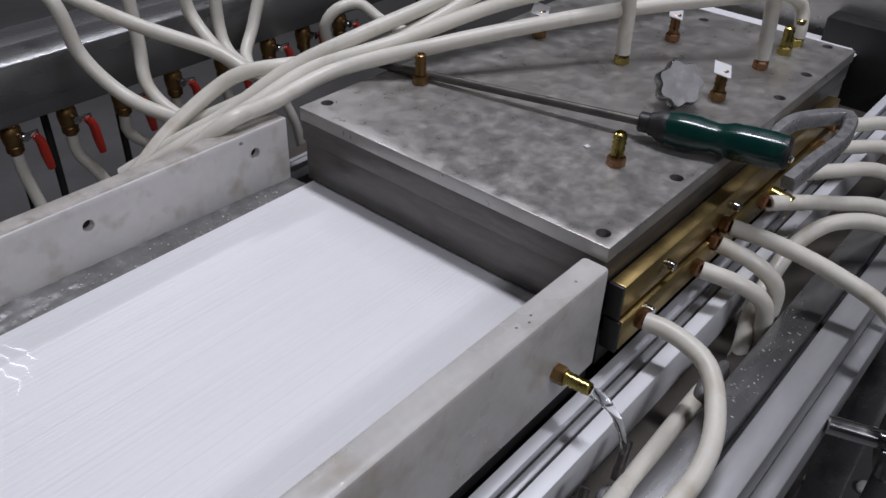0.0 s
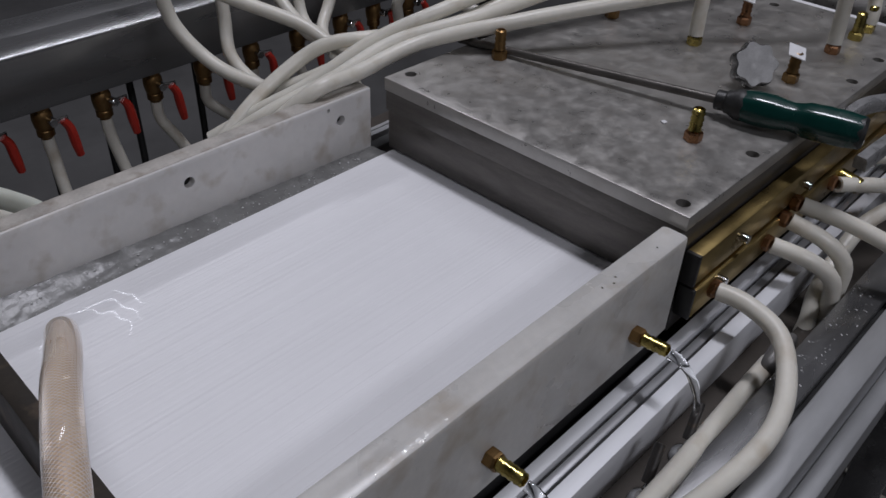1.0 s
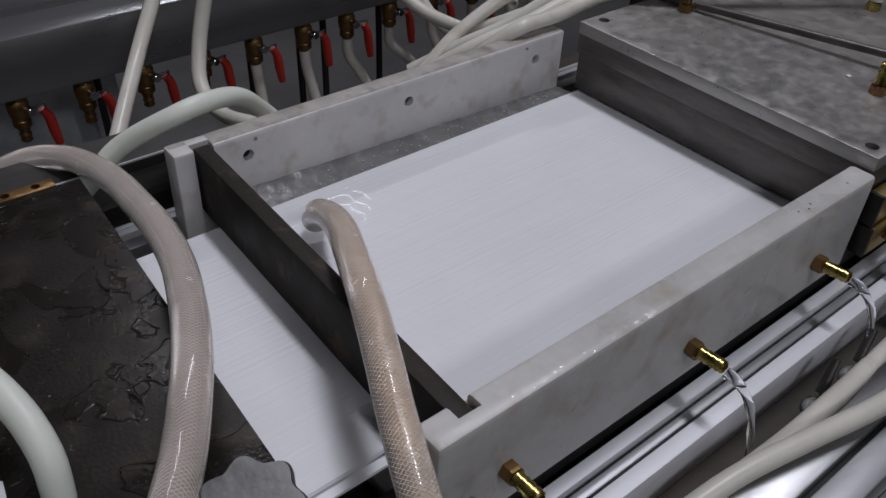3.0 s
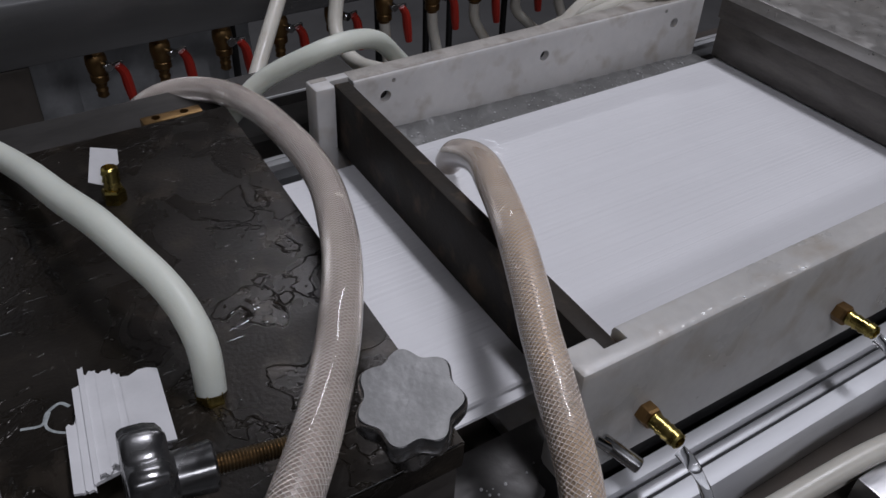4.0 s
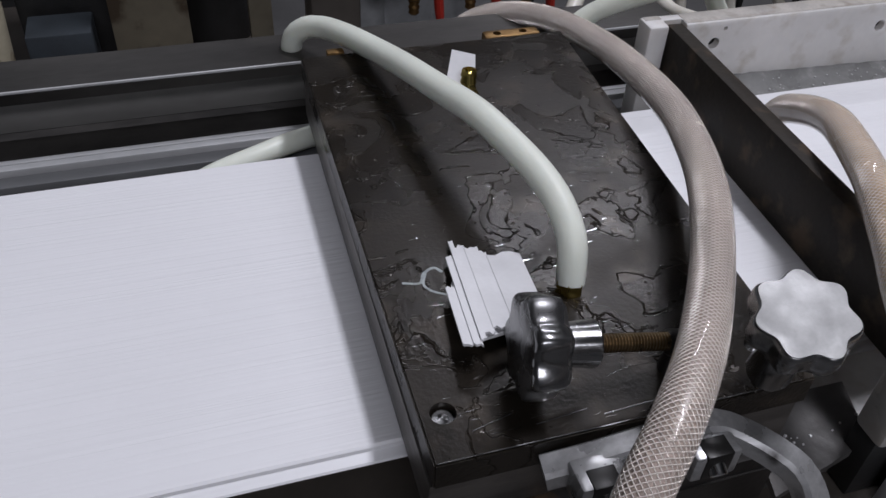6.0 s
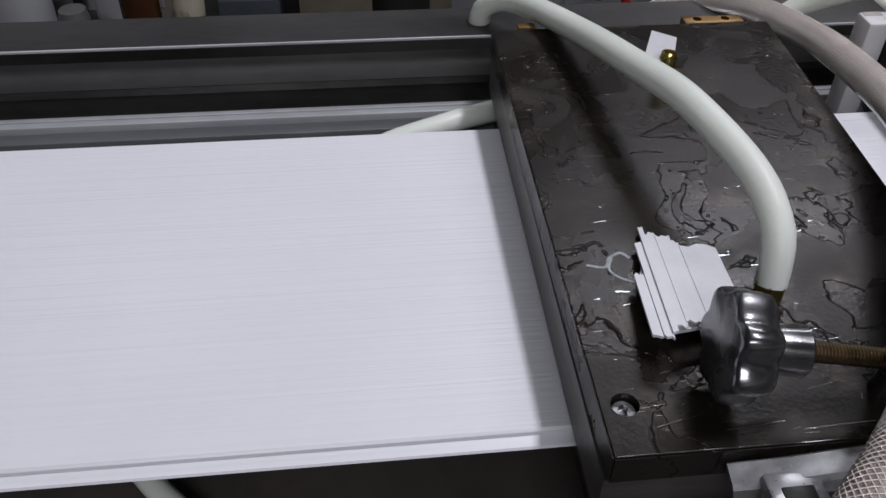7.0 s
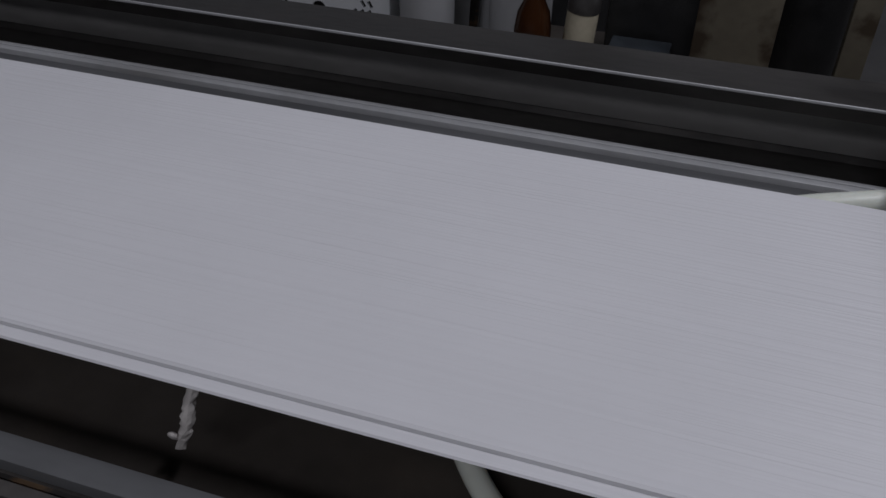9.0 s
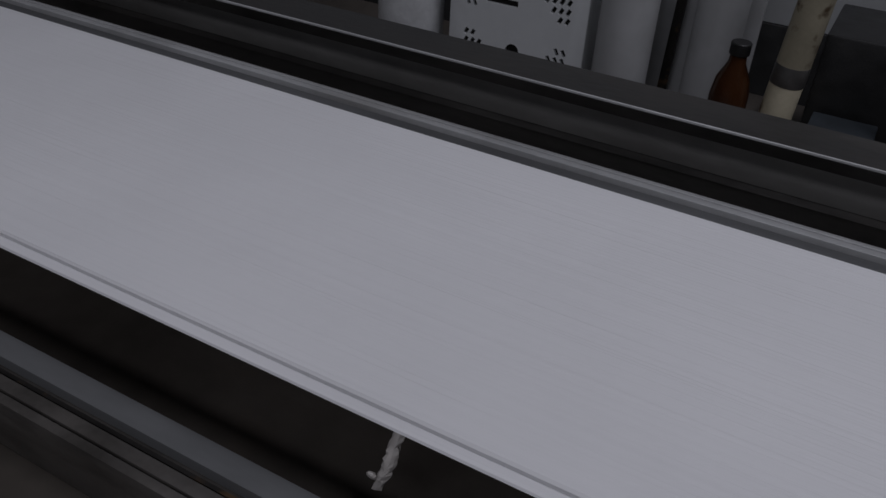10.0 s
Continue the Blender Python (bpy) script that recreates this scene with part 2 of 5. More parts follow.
BASE = mat("rusty_machine_bed", (0.085, 0.074, 0.064), 0.5, 0.3, 0.35, 6, 0.15, 120, stain=(0.15, 0.12, 0.095), sscale=8, sat=0.56, swide=0.25)
MUCK = mat("grimy_grey_casting", (0.16, 0.155, 0.15), 0.45, 0.4, 0.3, 14, 0.25, 120, stain=(0.07, 0.064, 0.06), sscale=20, sat=0.52, swide=0.2)
WHITE_PAINT = mat("white_sheet_metal", (0.66, 0.68, 0.69), 0.45, 0, 0.07, 8, stain=(0.5, 0.5, 0.5), sscale=7, sat=0.62, swide=0.2)
CREAM = mat("stained_cream_board", (0.16, 0.14, 0.10), 0.7, 0, 0.3, 9, 0.1, 120, stain=(0.06, 0.042, 0.025), sscale=20, sat=0.54, swide=0.10)
CREAM_PIPE = mat("rust_spotted_cream_pipe", (0.42, 0.38, 0.28), 0.6, 0, 0.2, 20, 0.1, 120, stain=(0.12, 0.08, 0.045), sscale=34, sat=0.58, swide=0.08)
AMBER = mat("amber_bottle_glass", (0.07, 0.026, 0.010), 0.1, 0, 0.2, 30, trans=0.35)
BLUEGREY = mat("blue_grey_box", (0.03, 0.038, 0.046), 0.8, 0, 0.3, 30)
GALV = mat("galvanised_sheet", (0.42, 0.43, 0.44), 0.3, 0.9, 0.3, 14, 0.4, 20)
GREY_SHEET = mat("greyish_white_plastic", (0.40, 0.405, 0.41), 0.55, 0, 0.12, 8, stain=(0.26, 0.26, 0.255), sscale=7, sat=0.58, swide=0.25)
FILM = mat("crumpled_clear_film", (0.55, 0.56, 0.57), 0.2, 0, 0.2, 20, 0.8, 40)


# ---- building helpers ----
def link(name, bm, material, smooth=True):
    me = bpy.data.meshes.new(name)
    bmesh.ops.recalc_face_normals(bm, faces=bm.faces)
    for f in bm.faces:
        f.smooth = smooth
    bm.to_mesh(me)
    bm.free()
    if smooth:
        me.set_sharp_from_angle(angle=radians(35))
    me.materials.append(material)
    return new(name, me)


def thing(name, where, label, category, group="", kind=""):
    root = new(name)
    root.empty_display_size = 0.02
    root.location = where
    return tagged(root, label, category, group, kind)


def part(name, bm, material, parent, label="", smooth=True):
    ob = link(name, bm, material, smooth)
    ob.parent = parent
    up = parent.matrix_basis.copy()
    if parent.parent:
        up = parent.parent.matrix_basis @ parent.matrix_parent_inverse @ up
    ob.matrix_parent_inverse = up.inverted()
    if label:
        ob["label"] = label
    return ob


def box(bm, x0, x1, y0, y1, z0, z1, bev=0.001, m=None):
    t = Matrix.Translation(((x0 + x1) / 2, (y0 + y1) / 2, (z0 + z1) / 2)) @ Matrix.Diagonal((x1 - x0, y1 - y0, z1 - z0, 1))
    made = bmesh.ops.create_cube(bm, size=1, matrix=(m @ t) if m else t)
    if bev:
        edges = list({e for v in made["verts"] for e in v.link_edges})
        bmesh.ops.bevel(bm, geom=edges, offset=bev, segments=2, affect="EDGES", profile=0.5)
    return bm


def frame_to(a, b):
    a, b = Vector(a), Vector(b)
    return Matrix.Translation(a) @ (b - a).to_track_quat("Z", "Y").to_matrix().to_4x4(), (b - a).length


def lathe(bm, m, profile, seg=20, lobes=0, amp=0.0):
    """Rings of (radius, height) about the local z of m; lobes make a star grip."""
    rings = []
    for r, h in profile:
        if r <= 1e-6:
            rings.append([bm.verts.new(m @ Vector((0, 0, h)))])
        else:
            ring = []
            for i in range(seg):
                a = 2 * math.pi * i / seg
                q = r * (1 - amp * abs(math.sin(lobes * a / 2)) ** 2.0) if lobes else r
                ring.append(bm.verts.new(m @ Vector((q * math.cos(a), q * math.sin(a), h))))
            rings.append(ring)
    for p, q in zip(rings[:-1], rings[1:]):
        if len(p) == 1 and len(q) == 1:
            continue
        for i in range(seg):
            j = (i + 1) % seg
            if len(p) == 1:
                bm.faces.new((p[0], q[i], q[j]))
            elif len(q) == 1:
                bm.faces.new((p[i], q[0], p[j]))
            else:
                bm.faces.new((p[i], q[i], q[j], p[j]))
    for ring, flip in ((rings[0], True), (rings[-1], False)):
        if len(ring) > 1:
            bm.faces.new(ring[::-1] if flip else ring)
    return bm


def cyl(bm, a, b, r, r2=None, seg=16, bev=0.0):
    m, length = frame_to(a, b)
    r2 = r if r2 is None else r2
    if bev:
        return lathe(bm, m, [(r - bev, 0), (r, bev), (r2, length - bev), (r2 - bev, length)], seg)
    return lathe(bm, m, [(r, 0), (r2, length)], seg)


def spline(points, step=0.006):
    pts = [Vector(p) for p in points]
    pts = [2 * pts[0] - pts[1]] + pts + [2 * pts[-1] - pts[-2]]
    out = []
    for i in range(1, len(pts) - 2):
        p0, p1, p2, p3 = pts[i - 1:i + 3]
        n = max(2, int((p2 - p1).length / step))
        for k in range(n):
            t = k / n
            out.append(0.5 * ((2 * p1) + (p2 - p0) * t + (2 * p0 - 5 * p1 + 4 * p2 - p3) * t * t + (3 * p1 - p0 - 3 * p2 + p3) * t ** 3))
    out.append(pts[-2])
    return out


def frames(path):
    tang = [(path[min(i + 1, len(path) - 1)] - path[max(i - 1, 0)]).normalized() for i in range(len(path))]
    n = tang[0].orthogonal().normalized()
    out = []
    for p, t in zip(path, tang):
        n = (n - t * n.dot(t)).normalized()
        out.append((p, n, t.cross(n)))
    return out


def tube(bm, path, r, seg=14, wall=0.0):
    """A hose along the path; wall > 0 leaves both ends open with that thickness."""
    fr = frames(path)
    radius = r if callable(r) else (lambda s: r)
    rings = [[bm.verts.new(p + radius(k / (len(fr) - 1)) * (math.cos(2 * math.pi * i / seg) * n + math.sin(2 * math.pi * i / seg) * b)) for i in range(seg)] for k, (p, n, b) in enumerate(fr)]
    for p, q in zip(rings[:-1], rings[1:]):
        for i in range(seg):
            bm.faces.new((p[i], p[(i + 1) % seg], q[(i + 1) % seg], q[i]))
    for ring, (p, n, b), s in ((rings[0], fr[0], 1), (rings[-1], fr[-1], -1)):
        if wall:
            inner = [bm.verts.new(p + (v.co - p) * (1 - wall)) for v in ring]
            t = n.cross(b) * s * 0.006
            deep = [bm.verts.new(v.co + t) for v in inner]
            for i in range(seg):
                j = (i + 1) % seg
                bm.faces.new((ring[i], ring[j], inner[j], inner[i]))
                bm.faces.new((inner[i], inner[j], deep[j], deep[i]))
            bm.faces.new(deep)
        else:
            bm.faces.new(ring)
    return bm


def cut(ob, *cutters):
    """Cuts holes right through ob's mesh."""
    for bm in cutters:
        tool = link("cutter", bm, SOCKET)
        mod = ob.modifiers.new("cut", "BOOLEAN")
        mod.operation, mod.object, mod.solver = "DIFFERENCE", tool, "EXACT"
        keep = ob.parent
        inv = ob.matrix_parent_inverse.copy()
        ob.parent = None
        bpy.context.view_layer.update()
        dep = bpy.context.evaluated_depsgraph_get()
        done = bpy.data.meshes.new_from_object(ob.evaluated_get(dep))
        ob.modifiers.clear()
        old = ob.data
        done.name = old.name
        ob.data = done
        ob.parent = keep
        ob.matrix_parent_inverse = inv
        trash = tool.data
        done.set_sharp_from_angle(angle=radians(35))
        bpy.data.objects.remove(tool)
        bpy.data.meshes.remove(trash)
        bpy.data.meshes.remove(old)
    return ob


def drill(points, axis, r, depth):
    bm = bmesh.new()
    for p in points:
        a = Vector(p) - Vector(axis) * 0.002
        cyl(bm, a, Vector(p) + Vector(axis) * depth, r, seg=18)
    return bm


def hose(name, points, label, r=0.0069, material=None, group="cooling water hoses", step=0.006, open_end=True):
    bm = tube(bmesh.new(), spline(points, step), r, 14, 0.35 if open_end else 0.0)
    ob = link(name, bm, material or HOSE)
    return tagged(ob, label, "hose", group)


def barb_into(parent, base, way, material=None, length=0.026, r=0.0056, hexcol=None, name="hose_barb"):
    """A ribbed hose tail on a hexagon."""
    m, _ = frame_to(base, Vector(base) + Vector(way))
    bm = lathe(bmesh.new(), m, [(r * 1.25, -0.001), (r * 1.32, 0.001), (r * 1.32, 0.0065), (r * 1.15, 0.008)], 6)
    nut = part("hex_base", bm, hexcol or material or GOLD, parent, smooth=False)
    prof = [(r * 0.8, 0.008)]
    h = 0.009
    while h < length - 0.003:
        prof += [(r * 0.98, h), (r * 0.80, h + 0.0042)]
        h += 0.0044
    prof += [(r * 0.9, length - 0.001), (r * 0.62, length), (r * 0.5, length - 0.004), (0, length - 0.005)]
    part("ribbed_tail", lathe(bmesh.new(), m, prof, 18), material or GOLD, parent)
    return nut


def star_knob(name, centre, axis, label, r=0.0235, deep=0.017, hub=0.016, stud=None, material=None):
    """Seven-lobed cast grip; its face looks along axis, the hub and stud point back."""
    root = thing(name, centre, label, "star knob", "clamping star knobs")
    m, _ = frame_to(centre, Vector(centre) + Vector(axis))
    prof = [(0, 0.0), (r * 0.30, 0.0), (r * 0.84, 0.0), (r * 0.92, -0.0002), (r * 0.955, -0.0008), (r * 0.985, -0.0022), (r * 1.0, -deep * 0.32), (r * 1.0, -deep * 0.62), (r * 0.95, -deep * 0.88), (r * 0.84, -deep), (r * 0.5, -deep * 1.02)]
    part("grip", lathe(bmesh.new(), m, prof, 112, 7, 0.165), CAST, root)
    if material:
        part("turned_face", lathe(bmesh.new(), m, [(r * 0.93, -0.0001), (r * 0.925, 0.0004), (r * 0.30, 0.0005), (0, 0.0002)], 112, 7, 0.165), material, root, "brushed flat face")
    part("hub", lathe(bmesh.new(), m, [(r * 0.50, -deep * 0.9), (r * 0.40, -deep - hub * 0.12), (r * 0.42, -deep - hub * 0.45), (r * 0.45, -deep - hub * 0.94), (r * 0.42, -deep - hub), (r * 0.22, -deep - hub - 0.0004)], 24), CAST, root)
    if stud:
        prof = []
        h = -deep - hub + 0.002
        while h > -deep - hub - stud:
            prof += [(0.0042, h), (0.0036, h - 0.0007)]
            h -= 0.0014
        prof.append((0.0036, h))
        part("threaded_stud", lathe(bmesh.new(), m, prof, 14), ROD, root, "bronze-coloured threaded stud")
    return root


def screw_in(parent, at, r=0.0042, material=None):
    """A socket cap screw sunk in its counterbore."""
    x, y, z = at
    m = Matrix.Translation((x, y, z))
    part("socket_screw", lathe(bmesh.new(), m, [(r, -0.006), (r, -0.0004), (r * 0.9, 0.0002), (r * 0.55, 0.0002), (r * 0.5, -0.003), (0, -0.0032)], 18), material or SOCKET, parent)


def plate_between(bm, pts, z0, z1):
    """A flat piece with the plan outline pts."""
    low = [bm.verts.new((x, y, z0)) for x, y in pts]
    high = [bm.verts.new((x, y, z1)) for x, y in pts]
    n = len(pts)
    bm.faces.new(low[::-1])
    bm.faces.new(high)
    for i in range(n):
        bm.faces.new((low[i], low[(i + 1) % n], high[(i + 1) % n], high[i]))
    return bm


def extrude_x(bm, outline, x0, x1, steps=1):
    """A section of (y, z) drawn out along x."""
    rings = [[bm.verts.new((x0 + (x1 - x0) * k / steps, y, z)) for y, z in outline] for k in range(steps + 1)]
    n = len(outline)
    for p, q in zip(rings[:-1], rings[1:]):
        for i in range(n):
            bm.faces.new((p[i], p[(i + 1) % n], q[(i + 1) % n], q[i]))
    bm.faces.new(rings[0])
    bm.faces.new(rings[-1][::-1])
    return bm


# ---- the hall ----
def slab(name, label, x0, x1, y0, y1, z0, z1, material, category):
    return tagged(link(name, box(bmesh.new(), x0, x1, y0, y1, z0, z1, 0), material, False), label, category, kind="structure")


slab("floor", "grey painted concrete factory floor", -7, 7, -5, 7, -0.1, 0, CONCRETE, "floor")
slab("ceiling", "plain pale hall ceiling", -7, 7, -5, 7, 4.6, 4.7, HALL, "ceiling")
slab("wall_north", "plain pale grey hall wall", -7, 7, 7, 7.15, 0, 4.6, HALL, "wall")
slab("wall_south", "plain pale grey hall wall", -7, 7, -5.15, -5, 0, 4.6, HALL, "wall")
slab("wall_east", "plain pale grey hall wall", 7, 7.15, -5, 7, 0, 4.6, HALL, "wall")
slab("wall_west", "plain pale grey hall wall", -7.15, -7, -5, 7, 0, 4.6, HALL, "wall")

# ---- machine bed under everything ----
bed = thing("machine_bed", (0, 0.38, 0), "dark rusty welded steel bed of the extrusion line", "machine bed")
part("bed_plate", box(bmesh.new(), -3.2, 1.25, 0.135, 0.66, 0.90, 0.928, 0.002), BASE, bed)
for x in (-2.9, -1.6, -0.3, 0.7):
    for y in (0.17, 0.60):
        part("leg", box(bmesh.new(), x - 0.04, x + 0.04, y - 0.03, y + 0.03, 0, 0.90, 0.003), BASE, bed)

# extruded slotted rails, front and back
def bright_rail(name, x0, x1, y, z, label):
    """A pale rail: two flat ribs with a round-edged bar sunk between them."""
    root = thing(name, (x0, y, 0.928), label, "guide rail", "slotted guide rails")
    for u0, u1 in ((0.0, 0.0092), (0.0218, 0.0330)):
        part("rib", box(bmesh.new(), x0, x1, y - u1, y - u0, 0.9285, z, 0.0004), ALU_BRIGHT, root)
    # near-black web colour gives the shade down in the slot
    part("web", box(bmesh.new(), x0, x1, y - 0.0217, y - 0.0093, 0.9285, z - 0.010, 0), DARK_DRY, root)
    part("slot_bar", box(bmesh.new(), x0, x1, y - 0.0190, y - 0.0118, z - 0.0099, z - 0.0030, 0.0016), ALU, root, "grey bar sunk in the slot")
    return root


def rail(name, x0, x1, y, z, label, flip=1, wide=0.043, bright=None, outer=None):
    """A guide rail: two ribs with a sunk web between them."""
    root = thing(name, (x0, y, 0.928), label, "guide rail", "slotted guide rails")
    k = flip * wide / 0.043
    ys = sorted
    for u0, u1 in ((0, 0.0165), (0.0265, 0.0352), (0.0368, 0.043)):
        a, b = ys((y - k * u0, y - k * u1))
        part("rib", box(bmesh.new(), x0, x1, a, b, 0.9285, z, 0.0006), (outer if u0 > 0.02 and outer else bright) or ALU, root)
    a, b = ys((y - k * 0.0167, y - k * 0.0263))
    # groove, web and strip are coloured dark to imitate shade between the ribs
    for u0, u1 in ((0.0353, 0.0367),):
        g, h = ys((y - k * u0, y - k * u1))
        part("groove_shade", box(bmesh.new(), x0, x1, g, h, 0.9285, z - 0.003, 0), SOCKET, root)
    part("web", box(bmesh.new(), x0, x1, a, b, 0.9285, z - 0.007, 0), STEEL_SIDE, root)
    c = (a + b) / 2
    part("slot_shade_strip", box(bmesh.new(), x0, x1, c - 0.0012, c + 0.0012, z - 0.0069, z - 0.0045, 0.0003), DARK_DRY, root)
    return root


bright_rail("front_guide_rail", -0.012, 1.22, 0.2035, 0.965, "bright slotted aluminium guide rail below the water tank")
rail("front_guide_rail", -3.1, -0.285, 0.2260, 0.965, "dull slotted aluminium guide rail beside the bed trough", 1, 0.036, ALU_DULL, STEEL_SIDE)
rail("back_guide_rail", -3.1, 0.9, 0.557, 0.965, "dull slotted aluminium guide rail behind the white panel", -1, 0.034, ALU_DULL, ALU_PALE)

# channel steel along the back
chan = thing("channel_beam", (-1.5, 0.62, 0.928), "dark mill-scaled steel channel with a painted lip highlight", "steel beam")
sec = [(0.594, 1.017), (0.594, 1.007), (0.622, 1.000), (0.626, 0.996), (0.626, 0.966), (0.622, 0.962), (0.600, 0.958), (0.600, 0.950), (0.640, 0.950), (0.640, 1.017)]
part("channel", extrude_x(bmesh.new(), sec, -3.1, 0.06), CHANNEL, chan, smooth=False)
# pale strip imitates the highlight along the channel's lip
part("lip_highlight", box(bmesh.new(), -3.1, 0.06, 0.5928, 0.5944, 1.0160, 1.0180, 0.0004), ALU_PALE, chan, "pale strip painted as the edge highlight")
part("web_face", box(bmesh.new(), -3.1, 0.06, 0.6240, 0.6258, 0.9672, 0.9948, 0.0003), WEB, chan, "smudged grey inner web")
part("foot_flat", box(bmesh.new(), -3.1, 0.06, 0.605, 0.635, 0.928, 0.9502, 0.001), CHANNEL, chan)

# ---- the white panel that is being drawn ----
panel = thing("extruded_panel", (-1.2, 0.38, 0.992), "continuous white embossed PVC panel with a tongue edge", "plastic panel")
sec = [(0.500, 0.9985), (0.4985, 1.0), (0.2605, 1.0), (0.2592, 0.9988), (0.2592, 0.9920), (0.500, 0.9920)]
part("sheet", extrude_x(bmesh.new(), sec, -3.15, 1.06), PVC, panel, smooth=False)
sec = [(0.25915, 0.9964), (0.2562, 0.9956), (0.2542, 0.9950), (0.2535, 0.9938), (0.2555, 0.9926), (0.25915, 0.9921)]
part("tongue", extrude_x(bmesh.new(), sec, -3.15, 1.06), PVC, panel, "narrow tongue along the panel edge", smooth=False)

# ---- open water tank of thick polyethylene boards ----
tank = thing("water_tank", (0.18, 0.37, 0.965), "open cooling tank of thick milky white plastic boards", "water tank")
back = part("back_board", box(bmesh.new(), -0.012, 0.3825, 0.5215, 0.540, 0.935, 1.054, 0.0018), PE, tank)
holes = drill([(0.045, 0.5215, 1.036), (0.197, 0.5215, 1.035), (0.347, 0.5215, 1.034)], (0, 1, 0), 0.0046, 0.03)
small = drill([(0.052, 0.5215, 1.0475), (0.334, 0.5215, 1.0475)], (0, 1, 0), 0.0017, 0.012)
slot = box(bmesh.new(), 0.003, 0.0185, 0.515, 0.531, 0.96, 1.07, 0)
cut(back, holes, small, slot)
# dark discs added in the holes to give their shaded depth
for x, z in ((0.045, 1.036), (0.197, 1.035), (0.347, 1.034)):
    part("hole_shade_disc", cyl(bmesh.new(), (x, 0.5275, z), (x, 0.5395, z), 0.0044, seg=18), SOCKET, tank)
front = part("front_board", box(bmesh.new(), -0.028, 0.380, 0.2055, 0.2262, 0.9750, 1.0585, 0.0035), PE_WORN, tank, "scuffed milky board with grubby top edge")
slot = box(bmesh.new(), -0.0075, 0.0075, 0.2155, 0.24, 0.99, 1.08, 0)
small = drill([(0.291, 0.2150, 1.0585), (0.300, 0.2125, 1.0585), (0.306, 0.2155, 1.0585), (0.352, 0.2140, 1.0585)], (0, 0, -1), 0.0009, 0.008)
cut(front, slot, small)
# black strip added to draw the shaded gap between board and rail
part("gap_shade_strip", box(bmesh.new(), -0.026, 0.378, 0.2095, 0.2255, 0.9286, 0.9749, 0.0005), BLACK, tank, "dark strip for the shaded gap under the front board")
part("top_grime", box(bmesh.new(), -0.010, 0.0028, 0.5335, 0.5388, 1.0539, 1.0543, 0.0001), PE_GRIME, tank, "brown grubby film on the top edge")
part("top_grime", box(bmesh.new(), 0.0190, 0.381, 0.5236, 0.5388, 1.0539, 1.0543, 0.0001), PE_GRIME, tank, "brown grubby film on the top edge")
part("base_board", box(bmesh.new(), -0.01, 0.382, 0.2305, 0.5214, 0.929, 0.940, 0.001), PE, tank)
for x, top in ((0.327, 1.0045), (0.180, 1.0055), (0.021, 1.0080)):
    barb_into(tank, (x, 0.2052, top), (-0.05, -1, 0.12), GOLD, 0.027, 0.0050, VALVE)
part("cap_screw", cyl(bmesh.new(), (-0.006, 0.206, 1.001), (0.004, 0.186, 0.994), 0.0042, seg=18, bev=0.0006), CHROME, tank)
part("cap_screw_shank", cyl(bmesh.new(), (-0.011, 0.2055, 1.0045), (-0.005, 0.200, 1.000), 0.0028, seg=12), CHROME, tank)

# weir plate across the tank's end
weir = thing("weir_plate", (0.005, 0.37, 1.0), "blackened steel weir plate across the tank end", "steel plate")
m = pose(0.0056, 0.37, 0, 0, 0, -2.1)
part("plate", box(bmesh.new(), -0.006, 0.006, -0.152, 0.158, 0.9995, 1.0525, 0.0008, m), WEIR, weir)

# water lying in the tank, with bubbles along the board
bm = bmesh.new()
nx, ny = 120, 9
rows = [[bm.verts.new((0.012 + 0.370 * i / nx, 0.4985 + 0.0235 * j / ny, 0.9975 + (0.0115 - 0.013 * i / nx) * (j / ny) ** 1.3 + 0.0010 * noise.noise(Vector((i * 0.35, j * 0.9, 0.3))))) for j in range(ny + 1)] for i in range(nx + 1)]
for i in range(nx):
    for j in range(ny):
        bm.faces.new((rows[i][j], rows[i + 1][j], rows[i + 1][j + 1], rows[i][j + 1]))
tagged(link("tank_water", bm, POOL), "shallow grey water lying along the tank board", "water", kind="stuff")
rng = random.Random(7)
bm = bmesh.new()
for _ in range(260):
    x = 0.02 + 0.34 * rng.random()
    y = 0.4995 + 0.016 * rng.random() ** 2.4
    r = 0.0003 + 0.0008 * rng.random() ** 3
    bmesh.ops.create_icosphere(bm, subdivisions=1, radius=r, matrix=Matrix.Translation((x, y, 0.9982 + (0.0115 - 0.013 * x / 0.37) * max(0.0, (y - 0.4985) / 0.0235) ** 1.3)) @ Matrix.Diagonal((1, 1, 0.6, 1)))
tagged(link("water_bubbles", bm, FOAM), "tiny bubbles floating on the tank water", "bubbles", kind="stuff")
# ridges of water where the supply hose runs out over the panel
bm = bmesh.new()
for k, (r0, a0, a1) in enumerate(((0.030, -0.6, 1.5), (0.040, -0.2, 1.1), (0.024, 2.2, 4.0), (0.050, 0.1, 0.7))):
    line = []
    for i in range(22):
        a = a0 + (a1 - a0) * i / 21
        q = r0 * (1 + 0.22 * noise.noise(Vector((math.cos(a) * 3, math.sin(a) * 3, k))))
        line.append(Vector((0.068 + q * math.cos(a), min(0.496, 0.455 + q * math.sin(a)), 1.0001)))
    tube(bm, line, lambda s: 0.0006 * math.sin(math.pi * s) + 0.0001, 8)
film = tagged(link("water_ripples", bm, WATER), "clear water ripples spreading on the white panel", "water", kind="stuff")
film.visible_shadow = False

